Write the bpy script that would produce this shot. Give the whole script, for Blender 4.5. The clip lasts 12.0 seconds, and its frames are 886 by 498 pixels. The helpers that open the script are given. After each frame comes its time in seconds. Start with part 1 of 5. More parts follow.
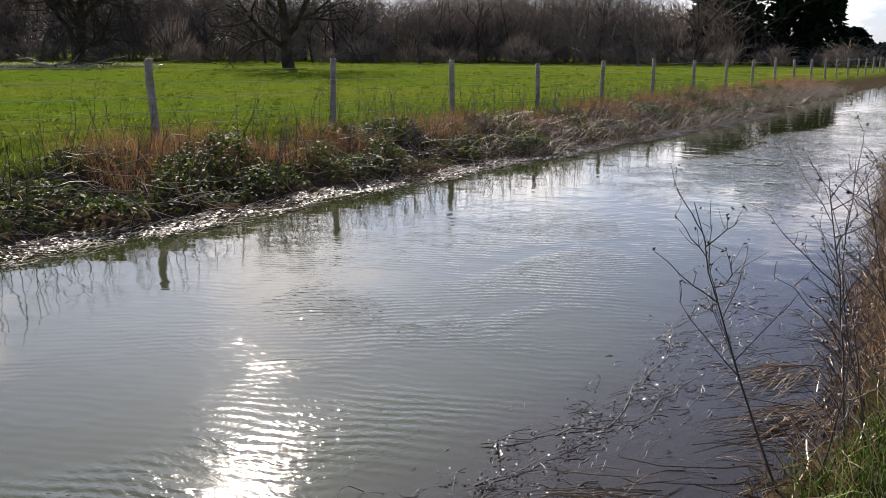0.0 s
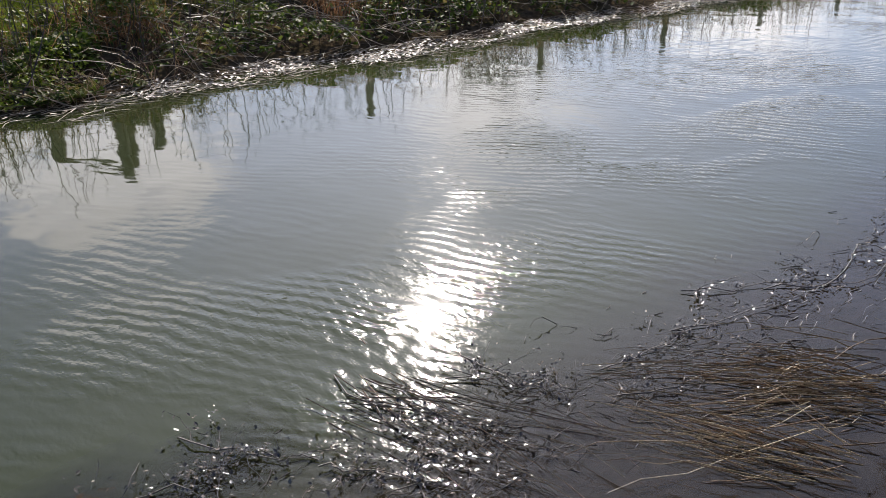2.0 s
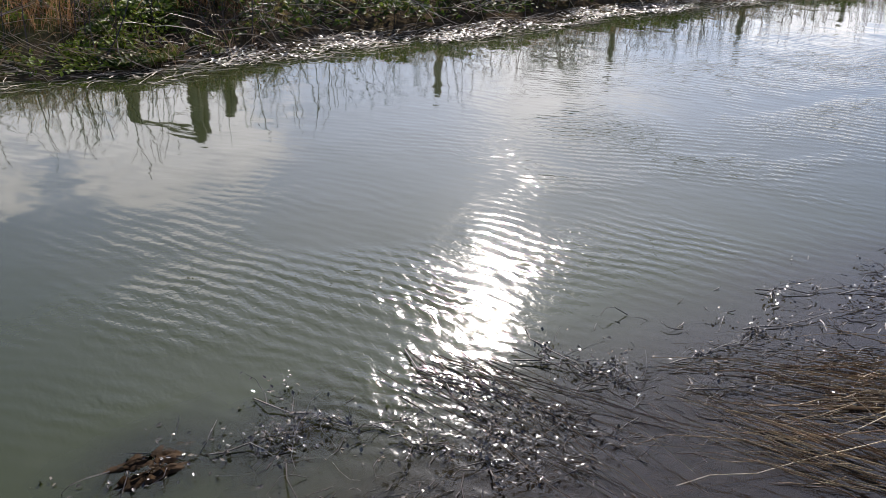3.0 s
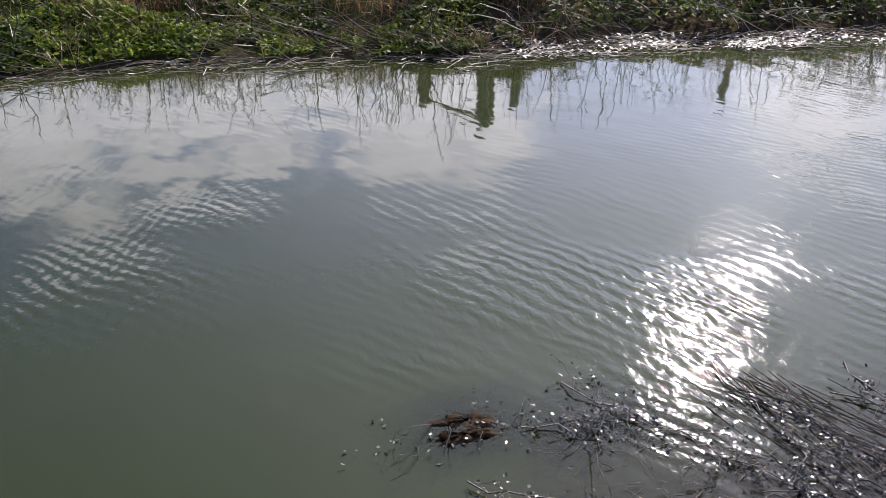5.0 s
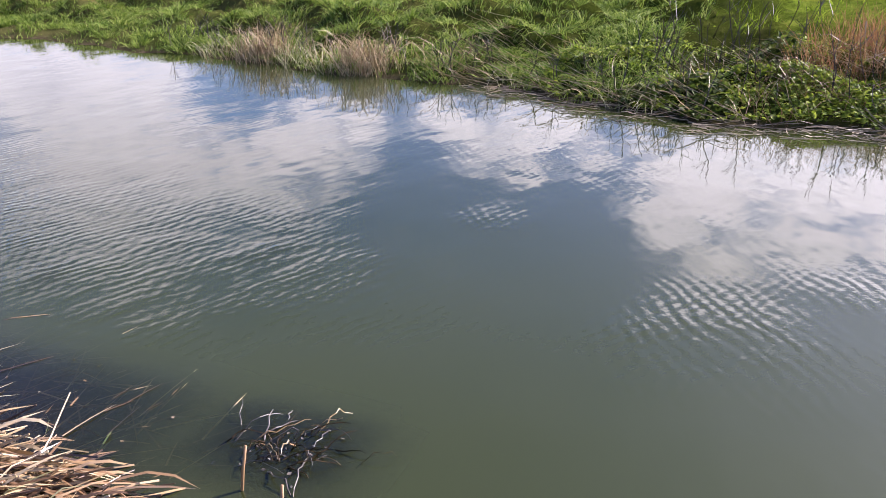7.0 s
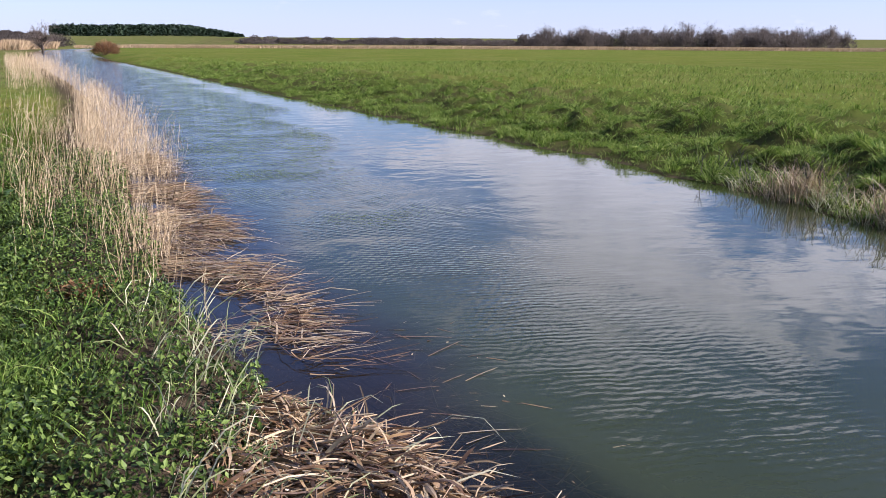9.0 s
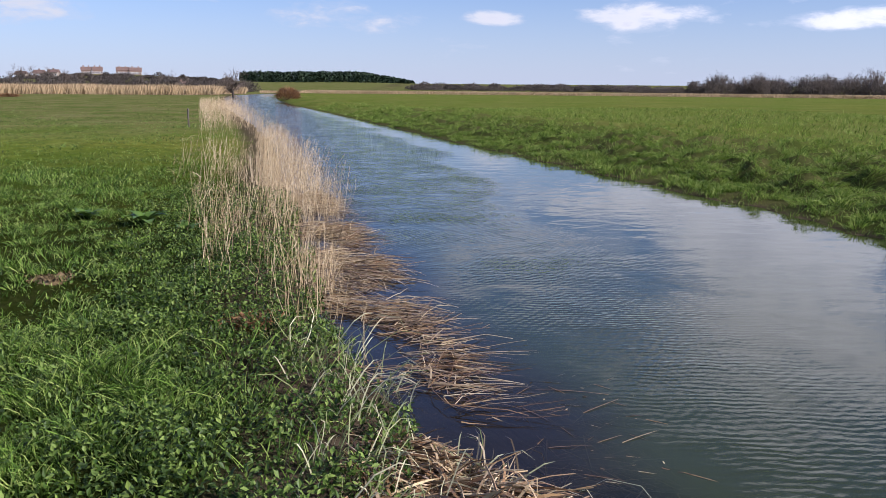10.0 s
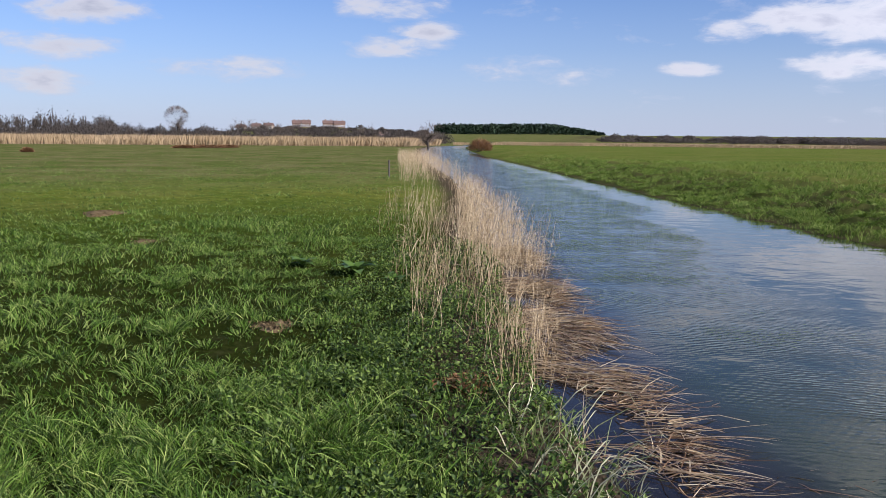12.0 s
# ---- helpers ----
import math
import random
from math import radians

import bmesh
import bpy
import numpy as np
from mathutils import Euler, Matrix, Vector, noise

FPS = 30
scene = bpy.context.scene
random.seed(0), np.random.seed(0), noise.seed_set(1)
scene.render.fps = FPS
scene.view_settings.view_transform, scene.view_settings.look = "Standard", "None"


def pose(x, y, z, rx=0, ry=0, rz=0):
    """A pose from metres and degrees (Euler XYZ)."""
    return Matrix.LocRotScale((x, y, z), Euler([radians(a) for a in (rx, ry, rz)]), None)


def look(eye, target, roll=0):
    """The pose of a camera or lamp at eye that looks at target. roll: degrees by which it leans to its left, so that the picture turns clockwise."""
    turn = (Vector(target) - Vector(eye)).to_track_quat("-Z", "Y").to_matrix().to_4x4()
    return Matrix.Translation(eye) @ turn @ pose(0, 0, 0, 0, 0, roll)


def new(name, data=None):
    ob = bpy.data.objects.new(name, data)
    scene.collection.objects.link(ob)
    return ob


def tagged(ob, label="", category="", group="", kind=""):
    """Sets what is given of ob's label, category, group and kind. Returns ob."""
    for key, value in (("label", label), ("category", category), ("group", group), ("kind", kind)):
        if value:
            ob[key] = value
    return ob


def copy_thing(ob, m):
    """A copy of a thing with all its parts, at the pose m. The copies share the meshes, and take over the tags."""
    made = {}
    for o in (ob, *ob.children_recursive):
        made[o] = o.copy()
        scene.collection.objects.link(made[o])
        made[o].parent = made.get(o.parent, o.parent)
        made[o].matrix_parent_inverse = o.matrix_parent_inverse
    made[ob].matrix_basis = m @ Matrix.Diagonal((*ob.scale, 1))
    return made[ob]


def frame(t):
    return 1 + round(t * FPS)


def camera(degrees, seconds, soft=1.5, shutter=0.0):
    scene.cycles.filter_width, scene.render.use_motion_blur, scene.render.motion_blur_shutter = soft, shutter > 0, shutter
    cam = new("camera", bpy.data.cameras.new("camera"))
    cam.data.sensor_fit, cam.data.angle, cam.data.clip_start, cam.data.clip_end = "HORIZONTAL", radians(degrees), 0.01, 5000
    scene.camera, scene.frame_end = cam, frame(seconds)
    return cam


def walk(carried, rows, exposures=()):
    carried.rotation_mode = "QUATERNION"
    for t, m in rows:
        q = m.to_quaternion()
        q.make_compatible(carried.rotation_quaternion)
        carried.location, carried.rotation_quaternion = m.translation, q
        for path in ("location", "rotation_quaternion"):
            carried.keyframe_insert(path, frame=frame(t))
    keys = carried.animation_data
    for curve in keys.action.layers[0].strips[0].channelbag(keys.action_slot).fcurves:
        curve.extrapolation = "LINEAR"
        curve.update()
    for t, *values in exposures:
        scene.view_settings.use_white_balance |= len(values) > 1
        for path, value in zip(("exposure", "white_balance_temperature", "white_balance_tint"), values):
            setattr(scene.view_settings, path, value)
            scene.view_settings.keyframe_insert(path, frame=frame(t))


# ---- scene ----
# ---------------------------------------------------------------- camera and walk
cam = camera(56.69, 12.0, soft=0.55)
ROWS = [
    (0.0, 0.0, 0.0, 1.75, 76.406, -0.44, -59.181),
    (0.5, -0.001, -0.001, 1.745, 73.198, 0.311, -55.517),
    (1.0, 0.025, 0.018, 1.72, 70.448, 0.13, -53.143),
    (1.5, 0.046, 0.038, 1.699, 66.503, 0.794, -49.067),
    (2.0, 0.03, 0.07, 1.693, 65.31, 0.371, -45.217),
    (2.5, -0.006, 0.1, 1.695, 64.37, -0.764, -42.995),
    (2.7, -0.024, 0.11, 1.696, 64.198, -1.114, -42.047),
    (4.3, -0.24, 0.193, 1.731, 63.123, -1.49, -30.573),
    (4.5, -0.277, 0.214, 1.715, 63.258, -1.586, -28.446),
    (5.0, -0.35, 0.231, 1.712, 63.203, -1.415, -22.293),
    (5.5, -0.366, 0.246, 1.697, 63.088, -1.253, -15.307),
    (6.0, -0.359, 0.269, 1.667, 63.23, 0.02, -1.564),
    (6.5, -0.362, 0.232, 1.68, 64.36, 0.873, 11.366),
    (7.0, -0.385, 0.185, 1.694, 67.335, 1.251, 22.328),
    (7.5, -0.435, 0.145, 1.698, 69.594, 1.533, 33.961),
    (7.7, -0.47, 0.134, 1.696, 69.931, 1.365, 38.278),
    (9.3, -0.462, 0.072, 1.79, 77.314, -0.586, 61.046),
    (9.5, -0.504, 0.091, 1.784, 77.788, -0.609, 63.522),
    (10.0, -0.539, 0.102, 1.787, 78.995, -0.486, 68.736),
    (10.5, -0.634, 0.082, 1.799, 80.259, -0.183, 73.59),
    (11.0, -0.729, 0.023, 1.805, 81.205, -0.189, 78.184),
    (11.5, -0.807, -0.04, 1.821, 82.057, -0.374, 80.086),
    (12.0, -0.87, -0.068, 1.821, 82.402, -0.528, 81.736),
]
walk(cam, [(r[0], pose(*r[1:])) for r in ROWS], exposures=[(0.0, 0.65, 6950, 16), (2.5, 0.74, 6700, 15), (5.0, 0.93, 6450, 19), (6.0, 1.15, 6550, 22), (6.5, 1.47, 6600, 24), (7.0, 1.64, 6450, 28), (7.7, 1.68, 6280, 29), (9.3, 0.88, 6000, 22), (12.0, 0.53, 6050, 18)])

# ---------------------------------------------------------------- sky and sun
SUN_AZ, SUN_EL = 45.5, 30.0        # degrees from +x towards +y; above the horizon


def node(tree, kind, **sockets):
    n = tree.nodes.new(kind)
    for key, value in sockets.items():
        n.inputs[int(key[1:]) if key[0] == "i" and key[1:].isdigit() else key.replace("_", " ")].default_value = value
    return n


def math_node(tree, op, a, b=None, c=None, clamp=False):
    n = tree.nodes.new("ShaderNodeMath")
    n.operation, n.use_clamp = op, clamp
    for k, v in enumerate((a, b, c)):
        if v is None:
            continue
        if isinstance(v, (int, float)):
            n.inputs[k].default_value = v
        else:
            tree.links.new(v, n.inputs[k])
    return n.outputs[0]


def ramp(tree, fac, stops, mode="LINEAR"):
    n = tree.nodes.new("ShaderNodeValToRGB")
    n.color_ramp.interpolation = mode
    while len(n.color_ramp.elements) < len(stops):
        n.color_ramp.elements.new(0.5)
    for e, (p, c) in zip(n.color_ramp.elements, stops):
        e.position = p
        e.color = (c, c, c, 1) if isinstance(c, (int, float)) else (*c, 1)
    tree.links.new(fac, n.inputs[0])
    return n.outputs[0]


def mix(tree, fac, a, b, blend="MIX"):
    n = tree.nodes.new("ShaderNodeMix")
    n.data_type, n.blend_type = "RGBA", blend
    for sock, v in ((n.inputs[0], fac), (n.inputs[6], a), (n.inputs[7], b)):
        if isinstance(v, (int, float)):
            sock.default_value = v
        elif isinstance(v, tuple):
            sock.default_value = (*v, 1)
        else:
            tree.links.new(v, sock)
    return n.outputs[2]


def make_world():
    world = bpy.data.worlds.new("sky")
    scene.world = world
    world.use_nodes = True
    t = world.node_tree
    t.nodes.clear()
    sky = t.nodes.new("ShaderNodeTexSky")
    sky.sky_type, sky.sun_disc = "NISHITA", False
    sky.sun_elevation, sky.sun_rotation = radians(SUN_EL), radians(90 - SUN_AZ)
    sky.air_density, sky.dust_density, sky.ozone_density = 1.0, 0.3, 2.0
    coord = t.nodes.new("ShaderNodeTexCoord")
    split = t.nodes.new("ShaderNodeSeparateXYZ")
    t.links.new(coord.outputs["Generated"], split.inputs[0])
    x, y, z = split.outputs
    up = math_node(t, "MAXIMUM", z, 0.0)
    el = math_node(t, "MULTIPLY", math_node(t, "ARCSINE", up), 180 / math.pi)
    az = math_node(t, "MULTIPLY", math_node(t, "ARCTAN2", y, x), 180 / math.pi)
    # cloud grain in degrees, lumps flattened towards the horizon
    flat = t.nodes.new("ShaderNodeCombineXYZ")
    t.links.new(x, flat.inputs[0])
    t.links.new(y, flat.inputs[1])
    t.links.new(math_node(t, "MULTIPLY", z, 3.0), flat.inputs[2])
    big = node(t, "ShaderNodeTexNoise", Scale=6.5, Detail=9.0, Roughness=0.54, Distortion=0.15)
    t.links.new(flat.outputs[0], big.inputs["Vector"])
    small = node(t, "ShaderNodeTexNoise", Scale=19.0, Detail=7.0, Roughness=0.6, Distortion=0.3)
    t.links.new(flat.outputs[0], small.inputs["Vector"])
    # the banks of cumulus: azimuth, elevation, half width, half height
    field = None
    for a, e, wa, we, thick in CLOUDS:
        u = math_node(t, "DIVIDE", math_node(t, "SUBTRACT", az, a), wa)
        v = math_node(t, "DIVIDE", math_node(t, "SUBTRACT", el, e), we)
        d = math_node(t, "ADD", math_node(t, "MULTIPLY", u, u), math_node(t, "MULTIPLY", v, v))
        blob = math_node(t, "SUBTRACT", thick, d)
        field = blob if field is None else math_node(t, "MAXIMUM", field, blob)
    field = math_node(t, "MULTIPLY", math_node(t, "MAXIMUM", field, -1.6), 0.95)
    lump = math_node(t, "SUBTRACT", math_node(t, "MULTIPLY", big.outputs[0], 4.6), 2.3)
    fine = math_node(t, "MULTIPLY", math_node(t, "SUBTRACT", small.outputs[0], 0.5), 4.0)
    dens = math_node(t, "ADD", math_node(t, "ADD", field, lump), fine)
    cover = ramp(t, math_node(t, "ADD", math_node(t, "MULTIPLY", dens, 0.5), 0.5), [(0.16, 0.0), (0.40, 0.17), (0.60, 0.50), (0.82, 0.80), (1.0, 0.92)])
    # thicker parts are greyer, the sunward rims bright
    tone = ramp(t, math_node(t, "ADD", math_node(t, "MULTIPLY", dens, 0.25), 0.3),
                [(0.25, (0.88, 0.90, 0.97)), (0.42, (1.0, 1.0, 1.0)), (0.58, (0.93, 0.94, 0.98)), (0.76, (0.74, 0.76, 0.83)), (1.0, (0.54, 0.56, 0.64))])
    sunward = t.nodes.new("ShaderNodeVectorMath")
    sunward.operation = "DOT_PRODUCT"
    t.links.new(coord.outputs["Generated"], sunward.inputs[0])
    sunward.inputs[1].default_value = SUN_DIR
    # forward scattering: clouds and haze brighten towards the sun
    near_sun = math_node(t, "MULTIPLY_ADD", sunward.outputs["Value"], 0.5, 0.5)
    glow = math_node(t, "POWER", near_sun, 3.0)
    bright = math_node(t, "ADD", CLOUD_LIGHT * 0.90, math_node(t, "MULTIPLY", glow, CLOUD_LIGHT * 2.8))
    veil = math_node(t, "MULTIPLY", math_node(t, "POWER", near_sun, 13.0), 0.30, clamp=True)
    cloud = t.nodes.new("ShaderNodeVectorMath")
    cloud.operation = "SCALE"
    t.links.new(tone, cloud.inputs[0])
    t.links.new(bright, cloud.inputs["Scale"])
    # pale haze low down
    haze = math_node(t, "MULTIPLY", ramp(t, math_node(t, "DIVIDE", el, 20.0), [(0.0, 0.80), (0.12, 0.58), (0.30, 0.26), (0.5, 0.08), (1.0, 0.0)]), 1.0)
    blue = mix(t, 1.0, sky.outputs[0], (0.70, 0.90, 1.24), "MULTIPLY")
    clear = mix(t, haze, blue, (CLOUD_LIGHT * 0.72, CLOUD_LIGHT * 0.79, CLOUD_LIGHT * 0.95))
    clear = mix(t, veil, clear, (CLOUD_LIGHT * 7.0, CLOUD_LIGHT * 7.2, CLOUD_LIGHT * 7.6))
    both = mix(t, cover, clear, cloud.outputs[0])
    bg = node(t, "ShaderNodeBackground", Strength=SKY_STRENGTH)
    t.links.new(both, bg.inputs[0])
    out = t.nodes.new("ShaderNodeOutputWorld")
    t.links.new(bg.outputs[0], out.inputs[0])


SUN_DIR = (math.cos(radians(SUN_EL)) * math.cos(radians(SUN_AZ)), math.cos(radians(SUN_EL)) * math.sin(radians(SUN_AZ)), math.sin(radians(SUN_EL)))
SKY_STRENGTH = 0.066
CLOUD_LIGHT = 8.0
# azimuth, elevation, half width, half height, thickness
CLOUDS = [
    (70, 14, 9, 7.2, 1.25), (65.5, 18.5, 4, 3, 1.1), (87, 16, 10, 5.4, 0.9), (79.5, 19.5, 4.5, 3.2, 0.9), (95, 18.5, 4, 4, 0.8), (86, 9, 18, 4, 0.7),
    (41, 14.5, 6.5, 3.4, 1.0), (28, 9, 11, 2.0, 0.5), (8, 6.5, 13, 4.5, 0.9), (53, 8, 8, 3, 0.3), (106.5, 15.0, 7.5, 3.2, 0.85), (93.5, 20.5, 4.5, 4, 0.9), (103, 10, 7, 2.4, 0.7),
    (137, 9.6, 7.6, 3.0, 1.2), (135, 16.5, 9.5, 5.6, 1.0), (122, 15.4, 4.6, 3.2, 1.1), (152, 12.0, 9, 2.6, 0.3), (126, 19, 5, 2.6, 0.8),
    (145, 7.8, 6.5, 1.1, 1.9), (153.0, 7.3, 2.2, 1.1, 0.8), (145.5, 4.8, 4.5, 0.8, 0.55), (155.4, 4.8, 1.9, 0.5, 0.6), (131, 4.4, 6, 0.7, 0.5),
    (166.2, 4.7, 5.2, 0.9, 0.5), (174.8, 8.9, 3.6, 0.9, 0.6), (173, 7.3, 2.0, 0.6, 0.55), (175.0, 6.1, 3.2, 0.7, 0.5),
    (-163.7, 5.6, 3.6, 0.8, 0.6), (-165.6, 7.9, 3.6, 0.9, 0.65), (-161, 3.4, 3.6, 0.8, 0.55), (-173.5, 4.6, 5.5, 0.8, 0.45),
    (-140, 9, 14, 3, 0.8), (-95, 20, 22, 6, 0.9), (-30, 17, 18, 6, 0.9),
]
make_world()
sun_data = bpy.data.lights.new("sun", "SUN")
sun_data.energy, sun_data.angle, sun_data.color = 5.0, radians(0.53), (1.0, 0.95, 0.87)
sun = new("sun", sun_data)
sun.matrix_world = look((30 * SUN_DIR[0], 30 * SUN_DIR[1], 30 * SUN_DIR[2]), (0, 0, 0))

# ---------------------------------------------------------------- materials
def material(name, colours, rough=0.6, scale=6.0, bump=0.15, bump_scale=40.0, island=0.0, spec=0.5, through_light=0.0, sheen=0.0):
    """Noise at two scales between the colours; island: how much each loose piece differs."""
    m = bpy.data.materials.new(name)
    m.use_nodes = True
    t = m.node_tree
    p = t.nodes["Principled BSDF"]
    p.inputs["Roughness"].default_value = rough
    p.inputs["Specular IOR Level"].default_value = spec
    coord = t.nodes.new("ShaderNodeTexCoord")
    n1 = node(t, "ShaderNodeTexNoise", Scale=scale, Detail=6.0, Roughness=0.65)
    t.links.new(coord.outputs["Object"], n1.inputs["Vector"])
    fac = n1.outputs[0]
    if island:
        g = t.nodes.new("ShaderNodeNewGeometry")
        r = math_node(t, "MULTIPLY", g.outputs["Random Per Island"], island)
        fac = math_node(t, "ADD", math_node(t, "MULTIPLY", fac, 1 - island), r)
    k = len(colours)
    lo, hi = (0.32, 0.68) if not island else (0.12, 0.88)
    stops = [(lo + (hi - lo) * i / max(1, k - 1), c) for i, c in enumerate(colours)]
    col = ramp(t, fac, stops)
    t.links.new(col, p.inputs["Base Color"])
    if bump:
        n2 = node(t, "ShaderNodeTexNoise", Scale=bump_scale, Detail=4.0)
        t.links.new(coord.outputs["Object"], n2.inputs["Vector"])
        b = node(t, "ShaderNodeBump", Strength=bump, Distance=0.02)
        t.links.new(n2.outputs[0], b.inputs["Height"])
        t.links.new(b.outputs[0], p.inputs["Normal"])
    if through_light:
        tr = t.nodes.new("ShaderNodeBsdfTranslucent")
        t.links.new(col, tr.inputs[0])
        mx = t.nodes.new("ShaderNodeMixShader")
        mx.inputs[0].default_value = through_light
        t.links.new(p.outputs[0], mx.inputs[1])
        t.links.new(tr.outputs[0], mx.inputs[2])
        t.links.new(mx.outputs[0], t.nodes["Material Output"].inputs["Surface"])
    return m


GRASS = material("grass_blade", [(0.009, 0.020, 0.003), (0.040, 0.086, 0.010), (0.112, 0.190, 0.026), (0.26, 0.31, 0.09)], 0.5, 1.6, 0, island=0.75, spec=0.12, through_light=0.16)
REED_FAR = material("reed_bed", [(0.30, 0.215, 0.115), (0.37, 0.27, 0.155), (0.43, 0.325, 0.20)], 0.7, 0.03, 0, island=0.15, through_light=0.2, spec=0.05)
GRASS_FAR = material("pasture_blade", [(0.030, 0.052, 0.007), (0.105, 0.160, 0.016), (0.20, 0.26, 0.030)], 0.8, 1.1, 0, island=0.5, spec=0.0, through_light=0.5)
GRASS_WEST = material("tussock_blade", [(0.014, 0.030, 0.005), (0.082, 0.145, 0.018), (0.190, 0.265, 0.042), (0.31, 0.35, 0.11)], 0.55, 1.3, 0, island=0.65, spec=0.10, through_light=0.35)
LEAF = material("bramble_leaf", [(0.016, 0.028, 0.007), (0.048, 0.080, 0.012), (0.090, 0.125, 0.022), (0.17, 0.12, 0.05)], 0.6, 1.5, 0, island=0.6, spec=0.16, through_light=0.4)
NETTLE = material("nettle_leaf", [(0.008, 0.017, 0.003), (0.046, 0.084, 0.011), (0.17, 0.23, 0.05)], 0.5, 1.5, 0, island=0.7, spec=0.2, through_light=0.14)
DOCK = material("dock_leaf", [(0.030, 0.062, 0.010), (0.075, 0.135, 0.022), (0.15, 0.22, 0.05)], 0.45, 4.0, 0.2, 30, spec=0.3, through_light=0.25)
LEAF_LIGHT = material("fresh_leaf", [(0.042, 0.075, 0.008), (0.150, 0.215, 0.020), (0.30, 0.355, 0.05)], 0.55, 1.5, 0, island=0.7, spec=0.15, through_light=0.4)
REED = material("dry_reed", [(0.11, 0.068, 0.032), (0.25, 0.175, 0.088), (0.38, 0.285, 0.16), (0.52, 0.42, 0.27)], 0.5, 2.0, 0.1, 60, island=0.7, through_light=0.12)
REED_WET = material("wet_reed", [(0.035, 0.020, 0.010), (0.135, 0.074, 0.031), (0.26, 0.160, 0.070), (0.46, 0.36, 0.20)], 0.35, 2.5, 0.1, 60, island=0.75)
RUST = material("rust_grass", [(0.13, 0.060, 0.028), (0.24, 0.125, 0.06), (0.36, 0.23, 0.12)], 0.7, 2.0, 0, island=0.6, through_light=0.4, spec=0.05)
STEM = material("dead_stem", [(0.09, 0.062, 0.038), (0.22, 0.165, 0.10), (0.42, 0.34, 0.22)], 0.6, 3.0, 0.1, 60, island=0.7)
TWIG = material("dark_twig", [(0.018, 0.013, 0.011), (0.045, 0.032, 0.026), (0.09, 0.068, 0.055)], 0.5, 3.0, 0.1, 60, island=0.6)
DEBRIS = material("wet_debris", [(0.02, 0.016, 0.012), (0.06, 0.045, 0.03), (0.16, 0.12, 0.08)], 0.16, 4.0, 0.2, 50, island=0.6, spec=0.8)
FLOAT = material("floating_litter", [(0.035, 0.028, 0.02), (0.12, 0.10, 0.075), (0.32, 0.27, 0.21)], 0.42, 4.0, 0.2, 50, island=0.7, spec=0.45)
BARK = material("bark", [(0.035, 0.028, 0.022), (0.065, 0.052, 0.042), (0.11, 0.09, 0.075)], 0.9, 1.2, 0.4, 14, spec=0.05)
BRUSH = material("winter_brush", [(0.12, 0.092, 0.074), (0.19, 0.15, 0.122), (0.26, 0.215, 0.18)], 0.9, 0.1, 0, island=0.6, through_light=0.35, spec=0.05)
SKYLINE = material("skyline_brush", [(0.080, 0.066, 0.054), (0.115, 0.096, 0.080), (0.16, 0.135, 0.115)], 0.9, 0.02, 0, island=0.4, through_light=0.55, spec=0.05)
# twig brown made paler, with haze over the distant wood put into the colour
WOOD_TWIG = material("hazed_winter_twigs", [(0.095, 0.079, 0.068), (0.165, 0.138, 0.120), (0.25, 0.212, 0.186)], 0.9, 0.15, 0, island=0.65, through_light=0.25, spec=0.05)
STRAW = material("bleached_orange_straw", [(0.035, 0.018, 0.009), (0.145, 0.076, 0.034), (0.26, 0.155, 0.075), (0.47, 0.36, 0.22)], 0.5, 2.5, 0.1, 60, island=0.75, through_light=0.1)
EVERGREEN = material("evergreen", [(0.006, 0.012, 0.006), (0.012, 0.024, 0.010), (0.025, 0.04, 0.016)], 0.6, 0.4, 0, island=0.6, spec=0.05)
CONIFER = material("conifer", [(0.012, 0.022, 0.014), (0.022, 0.036, 0.02), (0.035, 0.05, 0.028)], 0.7, 0.05, 0, island=0.6, spec=0.05)
POST = material("weathered_post", [(0.17, 0.135, 0.095), (0.30, 0.25, 0.185), (0.42, 0.365, 0.285)], 0.8, 9.0, 0.5, 45)
WIRE = material("fence_wire", [(0.25, 0.25, 0.25), (0.42, 0.42, 0.42)], 0.35, 9.0, 0, spec=0.8)
SEDGE = material("pale_sedge", [(0.12, 0.16, 0.05), (0.26, 0.28, 0.12), (0.45, 0.43, 0.26), (0.60, 0.54, 0.36)], 0.5, 2.0, 0, island=0.7, through_light=0.3)
WEED = material("sodden_weed", [(0.009, 0.006, 0.003), (0.028, 0.017, 0.009), (0.065, 0.040, 0.021)], 0.75, 9.0, 0.5, 30, spec=0.04)
SOIL = material("mole_soil", [(0.050, 0.036, 0.016), (0.105, 0.074, 0.036), (0.17, 0.125, 0.066)], 0.9, 9.0, 0.8, 40, spec=0.05)
WALLS = material("rendered_wall", [(0.22, 0.185, 0.15), (0.32, 0.27, 0.22)], 0.8, 0.4, 0, spec=0.05)
BRICKS = material("brick_wall", [(0.15, 0.095, 0.075), (0.21, 0.14, 0.11)], 0.8, 0.6, 0, spec=0.05)
WHITE = material("white_paint", [(0.70, 0.70, 0.68), (0.8, 0.8, 0.78)], 0.6, 0.6, 0)
ROOF = material("roof_tile", [(0.10, 0.07, 0.06), (0.17, 0.11, 0.09)], 0.8, 0.7, 0, spec=0.05)
GLASS = material("window_pane", [(0.03, 0.035, 0.04), (0.06, 0.065, 0.07)], 0.1, 1.0, 0)


